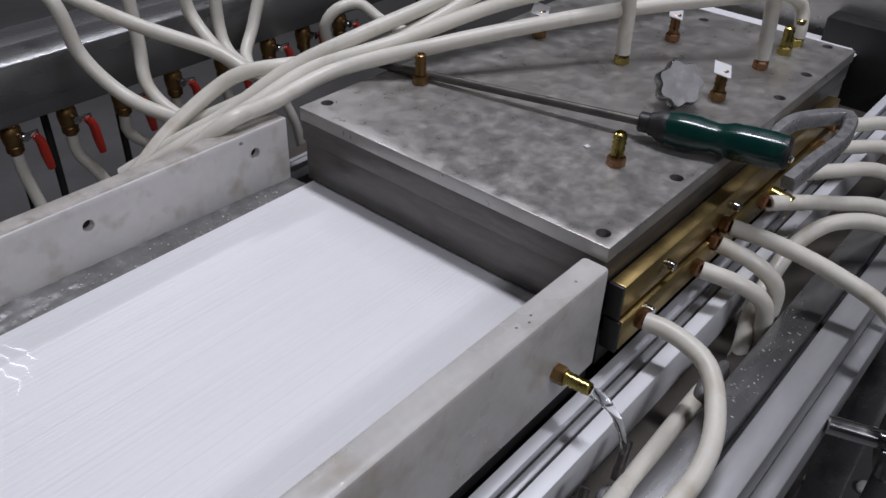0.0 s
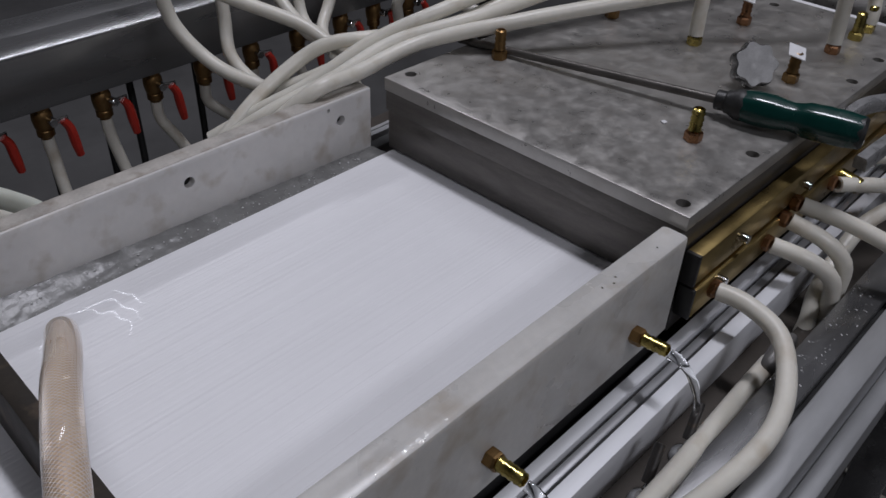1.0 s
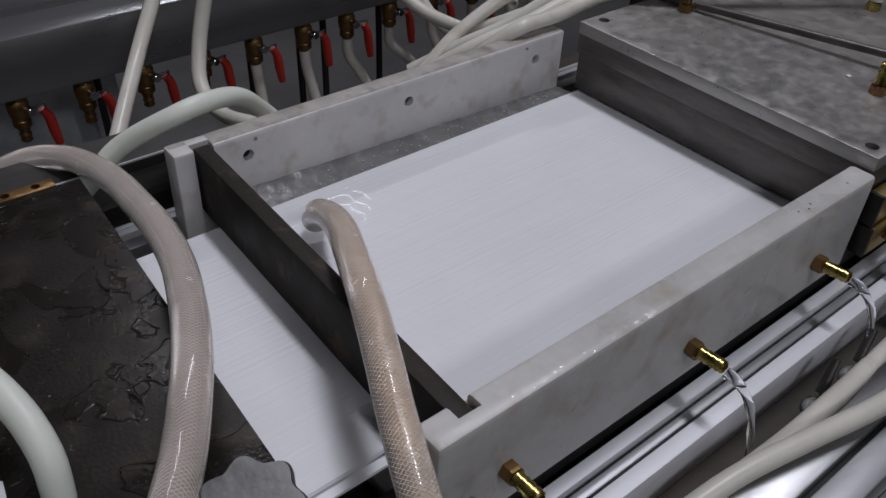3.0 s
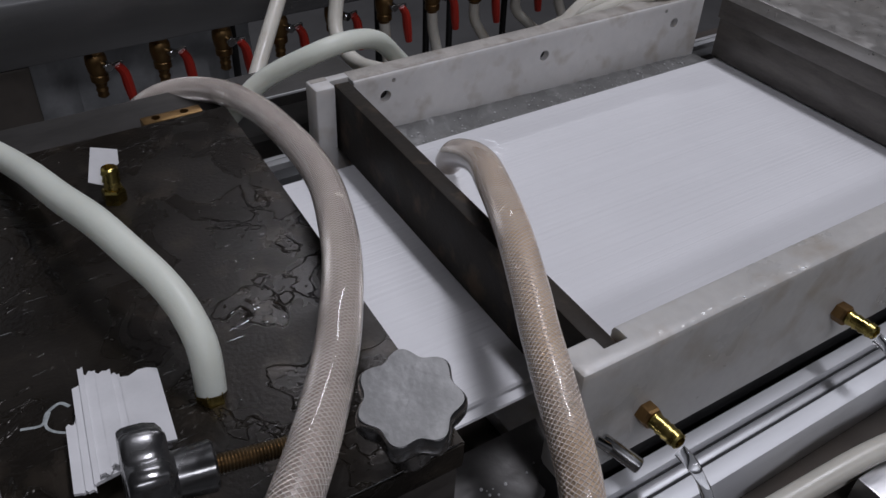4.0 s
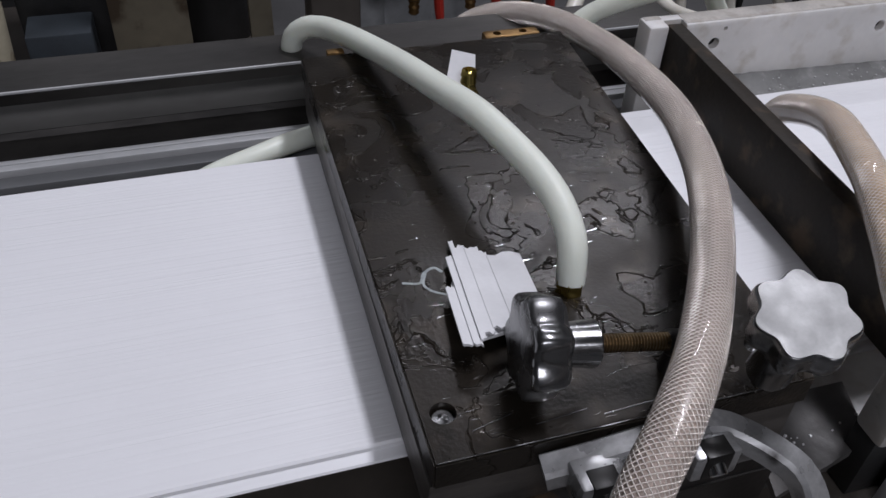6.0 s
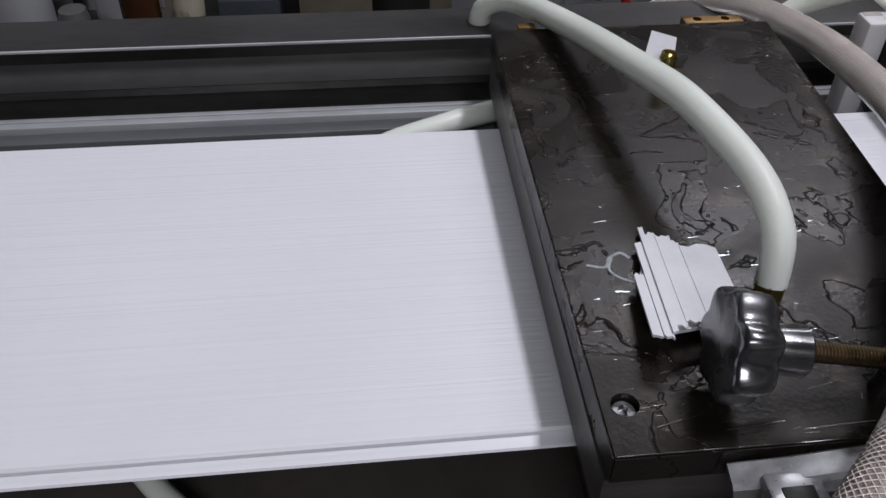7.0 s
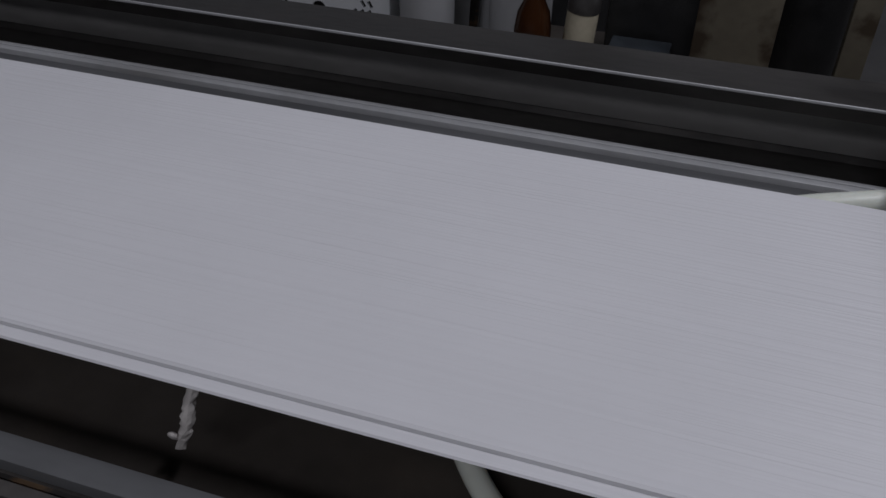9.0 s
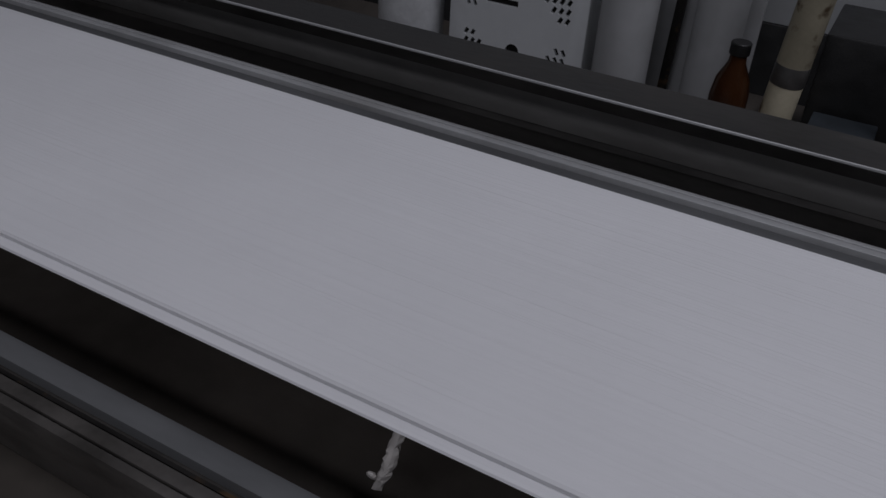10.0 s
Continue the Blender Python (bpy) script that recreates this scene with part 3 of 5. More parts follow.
# streams that run from the tank's outlets
def stream(points, r):
    path = spline(points, 0.003)
    fr = frames(path)
    bm = bmesh.new()
    seg = 10
    rings = []
    for k, (p, n, b) in enumerate(fr):
        tw = k * 0.16
        s = r * (1 - 0.45 * k / len(fr)) * (1 + 0.10 * math.sin(k * 0.9))
        rings.append([bm.verts.new(p + s * (math.cos(2 * math.pi * i / seg + tw) * n + 0.55 * math.sin(2 * math.pi * i / seg + tw) * b)) for i in range(seg)])
    for p, q in zip(rings[:-1], rings[1:]):
        for i in range(seg):
            bm.faces.new((p[i], p[(i + 1) % seg], q[(i + 1) % seg], q[i]))
    bm.faces.new(rings[0])
    bm.faces.new(rings[-1])
    ob = tagged(link("water_stream", bm, WATER), "clear twisting water stream falling from a brass outlet", "water", "tank outlet streams")
    ob.visible_shadow = False


for x, y1, zend in ((0.3255, 0.146, 0.932), (0.1785, 0.146, 0.932), (0.0195, 0.148, 0.932)):
    stream([(x, 0.1775, 1.0065), (x + 0.001, 0.168, 1.004), (x + 0.004, 0.158, 0.991), (x + 0.007, 0.152, 0.968), (x + 0.009, y1, zend)], 0.0034)

# ---- calibrator stack ----
X0, X1 = 0.383, 0.845
cal = thing("calibrator", (0.6, 0.36, 0.94), "vacuum calibrator of stacked ground steel plates with brass side bars", "calibrator")
top = part("top_plate", box(bmesh.new(), X0, X1, 0.2105, 0.505, 1.0575, 1.069, 0.0007), STEEL, cal)
spots = [(0.396, 0.223), (0.495, 0.222), (0.404, 0.494), (0.684, 0.222), (0.751, 0.224), (0.816, 0.359), (0.600, 0.494), (0.835, 0.235)]
bm = bmesh.new()
for x, y in spots:
    cyl(bm, (x, y, 1.059), (x, y, 1.075), 0.0052, seg=22)
cut(top, bm)
for x, y in spots:
    screw_in(cal, (x, y, 1.0605), 0.0045)
# the stack's shaded side is painted in with the darker steel
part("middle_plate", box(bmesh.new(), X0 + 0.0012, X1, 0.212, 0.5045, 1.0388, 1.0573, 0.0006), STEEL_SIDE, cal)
part("lower_plate", box(bmesh.new(), X0 + 0.003, X1, 0.213, 0.503, 1.0015, 1.0385, 0.0006), STEEL_SIDE, cal, "lower plate with its shade put into the dark colour")
part("bottom_plate", box(bmesh.new(), X0 + 0.006, X1, 0.2095, 0.505, 0.9655, 0.9912, 0.0008), DARK_DRY, cal)
part("upper_side_bar", box(bmesh.new(), X0 + 0.010, X1 - 0.05, 0.1985, 0.2102, 1.0135, 1.0385, 0.0008), BRASS, cal, "tarnished flat brass bar")
part("lower_side_bar", box(bmesh.new(), X0 + 0.010, X1 - 0.05, 0.1960, 0.2092, 0.9850, 1.0095, 0.0008), BRASS, cal, "tarnished flat brass bar")
part("rubber_strip", box(bmesh.new(), X0 + 0.0065, X0 + 0.0098, 0.1985, 0.2100, 1.0120, 1.0390, 0.0006), BLACK, cal)
part("rubber_strip", box(bmesh.new(), X0 + 0.0065, X0 + 0.0098, 0.1965, 0.2090, 0.9840, 1.0100, 0.0006), BLACK, cal)
for x, z in ((0.453, 1.026), (0.560, 1.026), (0.667, 1.026), (0.425, 1.0035)):
    part("side_bolt", cyl(bmesh.new(), (x, 0.2000 if z > 1.01 else 0.1975, z), (x, 0.1915 if z > 1.01 else 0.189, z), 0.0034, seg=16, bev=0.0006), CHROME, cal)
for p, c, h in (((0.481, 0.265, 1.069), GOLD, COPPER), ((0.487, 0.465, 1.069), VALVE, VALVE), ((0.652, 0.362, 1.069), GOLD, GOLD), ((0.738, 0.355, 1.069), COPPER, COPPER),
                ((0.642, 0.261, 1.069), VALVE, VALVE), ((0.734, 0.262, 1.069), COPPER, COPPER), ((0.785, 0.260, 1.069), GOLD, GOLD), ((0.815, 0.260, 1.069), GOLD, GOLD), ((0.651, 0.455, 1.069), COPPER, VALVE)):
    barb_into(cal, p, (0, 0, 1), c, 0.027, 0.0054, h)
for x, z in ((0.4165, 0.9995), (0.546, 1.0155), (0.529, 1.0080), (0.503, 0.9975), (0.628, 1.0), (0.700, 0.999), (0.762, 1.0), (0.780, 1.018)):
    m, _ = frame_to((x, 0.1985, z), (x, 0.19, z))
    part("hose_nut", lathe(bmesh.new(), m, [(0.0060, 0), (0.0068, 0.001), (0.0068, 0.0065), (0.0055, 0.0078)], 6), COPPER, cal, smooth=False)
part("brass_elbow", cyl(bmesh.new(), (0.648, 0.197, 0.9985), (0.646, 0.176, 0.996), 0.0075, seg=18, bev=0.001), GOLD, cal)

# grains and scraps of white plastic lying on the plate
def flake(name, pts, z, material, label):
    return tagged(link(name, plate_between(bmesh.new(), pts, z, z + 0.0012), material, False), label, "plastic scrap", "white plastic scraps")


flake("plastic_chip", [(0.4865, 0.2935), (0.4905, 0.2930), (0.4915, 0.2965), (0.4875, 0.2975)], 1.0691, SCRAP, "small white plastic chip on the steel plate")
for x, y, w in ((0.642, 0.261, 0.010), (0.738, 0.355, 0.009), (0.651, 0.455, 0.011)):
    m = pose(x, y, 1.0985, 14, -10, 25)
    bm = box(bmesh.new(), -w, w, -w * 0.75, w * 0.75, -0.0032, -0.0022, 0.0002, m)
    tagged(link("plastic_tag", bm, SCRAP, False), "white plastic scrap stuck on a hose barb", "plastic scrap", "white plastic scraps")

# knob, screwdriver and clamp on the calibrator
star_knob("star_knob", (0.5975, 0.2765, 1.0930), (-0.55, -0.62, 0.56), "cast aluminium star knob on the steel plate", 0.0205, 0.015, 0.010, material=CAST_FACE)
driver = thing("screwdriver", (0.56, 0.28, 1.069), "screwdriver with dark green fluted handle and long steel shaft", "screwdriver")
a, b = Vector((0.5330, 0.2640, 1.0835)), Vector((0.5560, 0.1690, 1.0855))
m, length = frame_to(a, b)
prof = [(0.0085, 0.0), (0.0102, 0.003), (0.0126, 0.010), (0.0140, 0.020), (0.0138, 0.032), (0.0122, 0.041), (0.0114, 0.047), (0.0126, 0.053), (0.0142, 0.058), (0.0146, 0.072), (0.0142, 0.088), (0.0128, length), (0.006, length + 0.001)]
part("handle", lathe(bmesh.new(), m, prof, 48, 8, 0.035), GREEN, driver, "dark green fluted plastic handle")
part("collar", lathe(bmesh.new(), m, [(0.0070, -0.012), (0.0080, -0.011), (0.0080, -0.004), (0.0092, -0.003), (0.0096, 0.0005), (0.0112, 0.003), (0.0124, 0.006), (0.0128, 0.0085), (0.0122, 0.0120), (0.0105, 0.0150)], 32), BLACK, driver, "black plastic collar")
part("end_cap", lathe(bmesh.new(), m, [(0.0128, length - 0.004), (0.0128, length + 0.0005), (0.0108, length + 0.003), (0, length + 0.0035)], 32), BLACK, driver, "black end cap")
part("shaft", cyl(bmesh.new(), a, (0.486, 0.512, 1.0727), 0.0037, seg=14), STEEL_SIDE, driver)


def clamp_arm(name, points, label, w=0.013, h=0.011, bosses=(), material=None):
    """A cast swing clamp: a flat arm on a bent line, with pinned bosses."""
    root = thing(name, points[0], label, "clamp", "cast swing clamps")
    path = spline(points, 0.004)
    bm = bmesh.new()
    rings = []
    for i, p in enumerate(path):
        t = (path[min(i + 1, len(path) - 1)] - path[max(i - 1, 0)]).normalized()
        side = Vector((-t.y, t.x, 0)).normalized()
        up = t.cross(side) * -1
        if up.z < 0:
            up = -up
        prof = [(-0.5, -0.5), (-0.5, 0.30), (-0.36, 0.5), (0.36, 0.5), (0.5, 0.30), (0.5, -0.5)]
        rings.append([bm.verts.new(p + side * (u * w) + up * (v * h)) for u, v in prof])
    for p, q in zip(rings[:-1], rings[1:]):
        for i in range(6):
            bm.faces.new((p[i], p[(i + 1) % 6], q[(i + 1) % 6], q[i]))
    bm.faces.new(rings[0])
    bm.faces.new(rings[-1][::-1])
    part("arm", bm, material or CAST, root)
    for c in bosses:
        x, y, z = c
        part("boss", box(bmesh.new(), x - 0.011, x + 0.011, y - 0.012, y + 0.004, z - 0.010, z + 0.0062, 0.0018), material or CAST, root)
        # dark box, slightly proud, painted as the shaded recess round the pin
        part("recess_shade", box(bmesh.new(), x - 0.0062, x + 0.0062, y - 0.0126, y - 0.003, z - 0.0085, z + 0.0068, 0.0005), SOCKET, root)
        part("hinge_pin", cyl(bmesh.new(), (x, y - 0.0150, z - 0.004), (x, y - 0.002, z + 0.0035), 0.0040, seg=16, bev=0.0006), CHROME, root)
    return root


clamp_arm("swing_clamp", [(0.640, 0.2085, 1.050), (0.668, 0.199, 1.060), (0.700, 0.174, 1.062), (0.6955, 0.163, 1.062), (0.660, 0.1575, 1.060), (0.615, 0.163, 1.056), (0.580, 0.168, 1.050)], "cast aluminium hook clamp beside the calibrator", 0.011, 0.012, material=CAST_DARK)

# ---- dark calibrating block further down the line ----
blk = thing("sizing_block", (-0.17, 0.38, 0.97), "wet dark steel sizing block clamped over the panel", "sizing block")
pts = [(-0.2670, 0.2115), (-0.0885, 0.2115), (-0.0700, 0.5490), (-0.2625, 0.5490)]
bm = plate_between(bmesh.new(), pts, 1.0285, 1.045)
bmesh.ops.bevel(bm, geom=bm.edges[:], offset=0.0009, segments=2, affect="EDGES")
top = part("top_plate", bm, DARK, blk, "wet dark steel plate with scratches and puddles")
cut(top, drill([(-0.256, 0.236, 1.045), (-0.104, 0.236, 1.045)], (0, 0, -1), 0.0058, 0.011))
screw_in(blk, (-0.256, 0.236, 1.0410), 0.0052, CHROME)
screw_in(blk, (-0.104, 0.236, 1.0410), 0.0052, CHROME)
pts2 = [(-0.2678, 0.2135), (-0.091, 0.2135), (-0.0725, 0.5470), (-0.2618, 0.5470)]
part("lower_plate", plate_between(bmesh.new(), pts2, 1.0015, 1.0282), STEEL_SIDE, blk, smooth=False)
pts3 = [(-0.2600, 0.2035), (-0.097, 0.2035), (-0.0785, 0.5480), (-0.2560, 0.5480)]
part("base_plate", plate_between(bmesh.new(), pts3, 0.9655, 0.9912), DARK_DRY, blk, smooth=False)
part("spacer", box(bmesh.new(), -0.255, -0.10, 0.2045, 0.2480, 0.9913, 1.0014, 0), DARK_DRY, blk)
part("spacer", box(bmesh.new(), -0.250, -0.085, 0.5060, 0.5450, 0.9913, 1.0014, 0), DARK_DRY, blk)
barb_into(blk, (-0.169, 0.470, 1.045), (0.05, 0.1, 1), GOLD, 0.022, 0.0055, GOLD)
barb_into(blk, (-0.1745, 0.292, 1.045), (0, 0.05, 1), GOLD, 0.0125, 0.0055, GOLD)
bar = part("brass_inlet", box(bmesh.new(), -0.128, -0.086, 0.5495, 0.5600, 1.018, 1.0450, 0.0010), VALVE, blk, "brass inlet bar")
cut(bar, drill([(-0.118, 0.555, 1.0450), (-0.098, 0.555, 1.0450)], (0, 0, -1), 0.0030, 0.012))
part("brass_inlet", box(bmesh.new(), -0.244, -0.232, 0.5495, 0.5560, 1.018, 1.0460, 0.0010), VALVE, blk, "brass inlet bar")

# beads and tongues of water standing on the block
rng = random.Random(11)
bm = bmesh.new()


def blob(bm, x, y, rx, ry, turn, z, h):
    n = 22
    ph = rng.random() * 50
    c = bm.verts.new((x, y, z + h))
    rings = []
    for f, up in ((0.55, 0.92), (0.86, 0.55), (1.0, 0.0)):
        ring = []
        for i in range(n):
            a = 2 * math.pi * i / n
            q = f * (1 + 0.42 * noise.noise(Vector((math.cos(a) * 1.3 + ph, math.sin(a) * 1.3, ph))))
            u, v = rx * q * math.cos(a), ry * q * math.sin(a)
            ring.append(bm.verts.new((x + u * math.cos(turn) - v * math.sin(turn), y + u * math.sin(turn) + v * math.cos(turn), z + h * up)))
        rings.append(ring)
    for i in range(n):
        j = (i + 1) % n
        bm.faces.new((c, rings[0][i], rings[0][j]))
        for p, q in zip(rings[:-1], rings[1:]):
            bm.faces.new((p[i], q[i], q[j], p[j]))


for _ in range(230):
    y = 0.225 + 0.30 * rng.random()
    x = -0.25 + 0.155 * rng.random() + (y - 0.21) * 0.05
    s = 0.0003 + 0.0013 * rng.random() ** 3
    blob(bm, x, y, s * (1 + 2.6 * rng.random() ** 2), s, rng.random() * 3.1, 1.0449, 0.0002 + 0.22 * s)
for _ in range(260):
    y = 0.222 + 0.31 * rng.random()
    x = -0.255 + 0.165 * rng.random() + (y - 0.21) * 0.05
    s = 0.0003 + 0.0008 * rng.random() ** 2
    blob(bm, x, y, s * (1 + 0.8 * rng.random()), s, rng.random() * 3.1, 1.0450, 0.55 * s)
drops = tagged(link("water_drops", bm, WATER), "clear water beads and puddles on the dark steel", "water drops", kind="stuff")
drops.visible_shadow = False

# bright scratches scored into the block, and a bright line along its front edge
bm = bmesh.new()
for _ in range(110):
    y = 0.215 + 0.30 * rng.random() ** 1.3
    x = -0.258 + 0.155 * rng.random()
    l = 0.0012 + 0.0065 * rng.random() ** 2.5
    a = 0.25 + 0.35 * rng.random()
    m = pose(x, y, 1.04502, 0, 0, math.degrees(a) - 20)
    box(bm, -l, l, -0.00009, 0.00009, 0, 0.00010, 0, m)
for x0, y0, x1, y1 in ((-0.247, 0.224, -0.228, 0.2285), (-0.2655, 0.2124, -0.092, 0.2122), (-0.1900, 0.2180, -0.1600, 0.2195), (-0.2200, 0.2205, -0.1960, 0.2225)):
    cyl(bm, (x0, y0, 1.0451), (x1, y1, 1.0451), 0.00026, seg=6)
sc = part("scratch_and_edge_marks", bm, CHROME, blk, "bright fine scratches and front edge line", smooth=False)
sc["kind"] = "stuff"

# chalk mark: a loop with a tail
path = spline([(-0.2525, 0.3165, 1.0452), (-0.2440, 0.3145, 1.0452), (-0.2405, 0.3205, 1.0452), (-0.2345, 0.3235, 1.0452), (-0.2310, 0.3195, 1.0452)], 0.001)
path2 = spline([(-0.2395, 0.3205, 1.0452), (-0.2425, 0.3135, 1.0452), (-0.2400, 0.3080, 1.0452), (-0.2330, 0.3035, 1.0452), (-0.2260, 0.3025, 1.0452)], 0.001)
bm = tube(bmesh.new(), path, 0.0008, 6)
tube(bm, path2, 0.0007, 6)
for v in bm.verts:
    v.co.z = 1.0451 + (v.co.z - 1.0452) * 0.15
part("chalk_mark", bm, CHALK, blk, "hand-drawn pale chalk loop")

# torn panel offcut lying under the knob
cutoff = thing("panel_offcut", (-0.22, 0.29, 1.045), "torn white ribbed PVC panel offcut on the block", "plastic scrap", "white plastic scraps")
m = pose(-0.2155, 0.2945, 1.0530, -9, 0, -7)
u0 = -0.0205
for wide, low, high, z in ((0.0045, -0.040, 0.004, 0.0), (0.0035, -0.042, 0.028, 0.0008), (0.0020, -0.041, 0.040, 0.0020), (0.0050, -0.036, 0.036, 0.0013), (0.0065, -0.033, 0.033, 0.0017), (0.0035, -0.030, 0.030, 0.0009), (0.0165, -0.028, 0.026, 0.0013)):
    bm = bmesh.new()
    teeth = 4
    lo = [(u0 + (wide + 0.0004) * i / teeth, low + 0.003 * rng.random()) for i in range(teeth + 1)]
    hi = [(u0 + (wide + 0.0004) * i / teeth, high + 0.0035 * rng.random()) for i in range(teeth, -1, -1)]
    plate_between(bm, lo + hi, z - 0.0012, z)
    bmesh.ops.transform(bm, matrix=m, verts=bm.verts)
    part("rib", bm, SCRAP, cutoff, smooth=False)
    u0 += wide
bm = bmesh.new()
plate_between(bm, [(-0.0195, -0.037), (0.019, -0.026), (0.0195, 0.024), (-0.012, 0.026), (-0.0185, 0.002)], -0.0030, -0.0014)
bmesh.ops.transform(bm, matrix=m, verts=bm.verts)
part("backing_skin", bm, SCRAP, cutoff, smooth=False)

# paper-thin plastic tag on the rear barb
m = pose(-0.1685, 0.4845, 1.0610, -24, 0, -24)
bm = bmesh.new()
plate_between(bm, [(-0.009, -0.010), (0.002, -0.013), (0.006, -0.007), (0.0045, -0.002), (0.0085, 0.001), (0.0075, 0.010), (-0.008, 0.012)], -0.0004, 0.0004)
bmesh.ops.transform(bm, matrix=m @ pose(0, 0, 0, 62, 0, 0), verts=bm.verts)
tagged(link("plastic_tag", bm, SCRAP, False), "torn white plastic scrap wedged on a brass barb", "plastic scrap", "white plastic scraps")

# star knobs and swing clamps of the block
star_knob("star_knob", (-0.2235, 0.2395, 1.0740), (-0.975, 0.12, 0.10), "worn cast aluminium star knob lying across the block", 0.0232, 0.0165, 0.0165, 0.036)
star_knob("star_knob", (-0.1240, 0.2010, 1.1050), (-0.15, -0.24, 0.96), "wet cast aluminium star knob standing on the block corner", 0.0218, 0.016, 0.036, material=CAST_FACE)
eye = thing("swivel_bolt", (-0.152, 0.234, 1.045), "dark steel swivel eye that holds the knob's stud", "bolt")
part("post", cyl(bmesh.new(), (-0.152, 0.234, 1.045), (-0.152, 0.232, 1.062), 0.0044, seg=16, bev=0.0006), DARK_DRY, eye)
part("eye", cyl(bmesh.new(), (-0.1585, 0.2315, 1.0665), (-0.1455, 0.2300, 1.0650), 0.0060, seg=20, bev=0.0012), DARK_DRY, eye)
clamp_arm("swing_clamp", [(-0.222, 0.205, 1.034), (-0.200, 0.2025, 1.039), (-0.175, 0.2025, 1.042), (-0.150, 0.2025, 1.0435), (-0.137, 0.198, 1.041), (-0.123, 0.185, 1.037), (-0.116, 0.174, 1.032), (-0.113, 0.161, 1.016), (-0.112, 0.151, 0.985), (-0.112, 0.148, 0.945)], "wet cast aluminium swing clamp at the block's front", 0.0125, 0.010, ((-0.203, 0.1975, 1.038), (-0.153, 0.1975, 1.040)), CAST_DARK)

# grey guard plate between block and tank, with crumbs
guard = tagged(link("guard_plate", plate_between(bmesh.new(), [(-0.083, 0.205), (-0.012, 0.222), (0.000, 0.262), (-0.066, 0.262)], 0.952, 0.957), MUCK, False), "grimy grey steel guard plate below the panel", "steel plate")
part("support", box(bmesh.new(), -0.07, -0.02, 0.225, 0.25, 0.928, 0.952, 0.001), MUCK, guard)
bm = bmesh.new()
for _ in range(16):
    x, y = -0.085 + 0.07 * rng.random(), 0.205 + 0.02 * rng.random()
    s = 0.0004 + 0.0008 * rng.random()
    bmesh.ops.create_icosphere(bm, subdivisions=1, radius=s, matrix=Matrix.Translation((x + 0.012, y + 0.016, 0.9574)))
tagged(link("plastic_crumbs", bm, SCRAP, False), "white plastic crumbs on the guard plate", "crumbs", kind="stuff")

# water beads along the tank's front board
rng = random.Random(23)
bm = bmesh.new()
for _ in range(70):
    x = 0.02 + 0.13 * rng.random()
    u = rng.random()
    s0 = 0.0003 + 0.0007 * rng.random() ** 2
    if u < 0.6:
        m = Matrix.Translation((x, 0.2075 + 0.004 * rng.random(), 1.0583)) @ Matrix.Diagonal((1.7, 0.9, 0.5, 1))
    else:
        m = Matrix.Translation((x, 0.2056, 1.052 - 0.03 * rng.random())) @ Matrix.Diagonal((0.8, 0.4, 1.3, 1))
    bmesh.ops.create_icosphere(bm, subdivisions=2, radius=s0, matrix=m)
beads = tagged(link("water_beads", bm, WATER), "clear water beads on the milky tank board", "water drops", kind="stuff")
beads.visible_shadow = False

# ---- braided supply hoses ----
def braided(points, label, tint):
    path = spline(points, 0.004)
    root = thing("braided_hose", points[-1], label, "hose", "braided supply hoses")
    part("core", tube(bmesh.new(), path, 0.0083, 18, 0.25), tint, root)
    fine = spline(points, 0.0022)
    fr = frames(fine)
    bm = bmesh.new()
    length = sum((a - b).length for a, b in zip(fine[:-1], fine[1:]))
    count, pitch = 17, 0.040
    for way in (1, -1):
        for k in range(count):
            s = 0.0
            last = None
            for i, (p, n, b) in enumerate(fr):
                if i:
                    s += (fine[i] - fine[i - 1]).length
                a = way * 2 * math.pi * s / pitch + 2 * math.pi * k / count
                d = math.cos(a) * n + math.sin(a) * b
                e = -math.sin(a) * n + math.cos(a) * b
                r = 0.0086 + (0.0002 if way > 0 else 0)
                now = (bm.verts.new(p + d * r - e * 0.00034), bm.verts.new(p + d * (r + 0.00035)), bm.verts.new(p + d * r + e * 0.00034))
                if last:
                    bm.faces.new((last[0], now[0], now[1], last[1]))
                    bm.faces.new((last[1], now[1], now[2], last[2]))
                last = now
    braid = part("braid", bm, THREAD, root, "white diagonal reinforcing threads")
    jacket = part("jacket", tube(bmesh.new(), path, 0.0100, 24), JACKET, root, "clear vinyl outer wall")
    jacket.visible_shadow = False
    return root


braided([(0.058, 0.452, 1.012), (0.052, 0.435, 1.030), (0.041, 0.402, 1.050), (0.030, 0.374, 1.063), (0.018, 0.348, 1.071), (-0.003, 0.300, 1.076), (-0.021, 0.259, 1.071), (-0.031, 0.237, 1.066), (-0.041, 0.214, 1.062), (-0.049, 0.194, 1.056), (-0.0545, 0.178, 1.049), (-0.060, 0.163, 1.038), (-0.068, 0.140, 1.012), (-0.078, 0.11, 0.96)],
        "clear braided water hose pouring into the tank", AMBER_CORE)
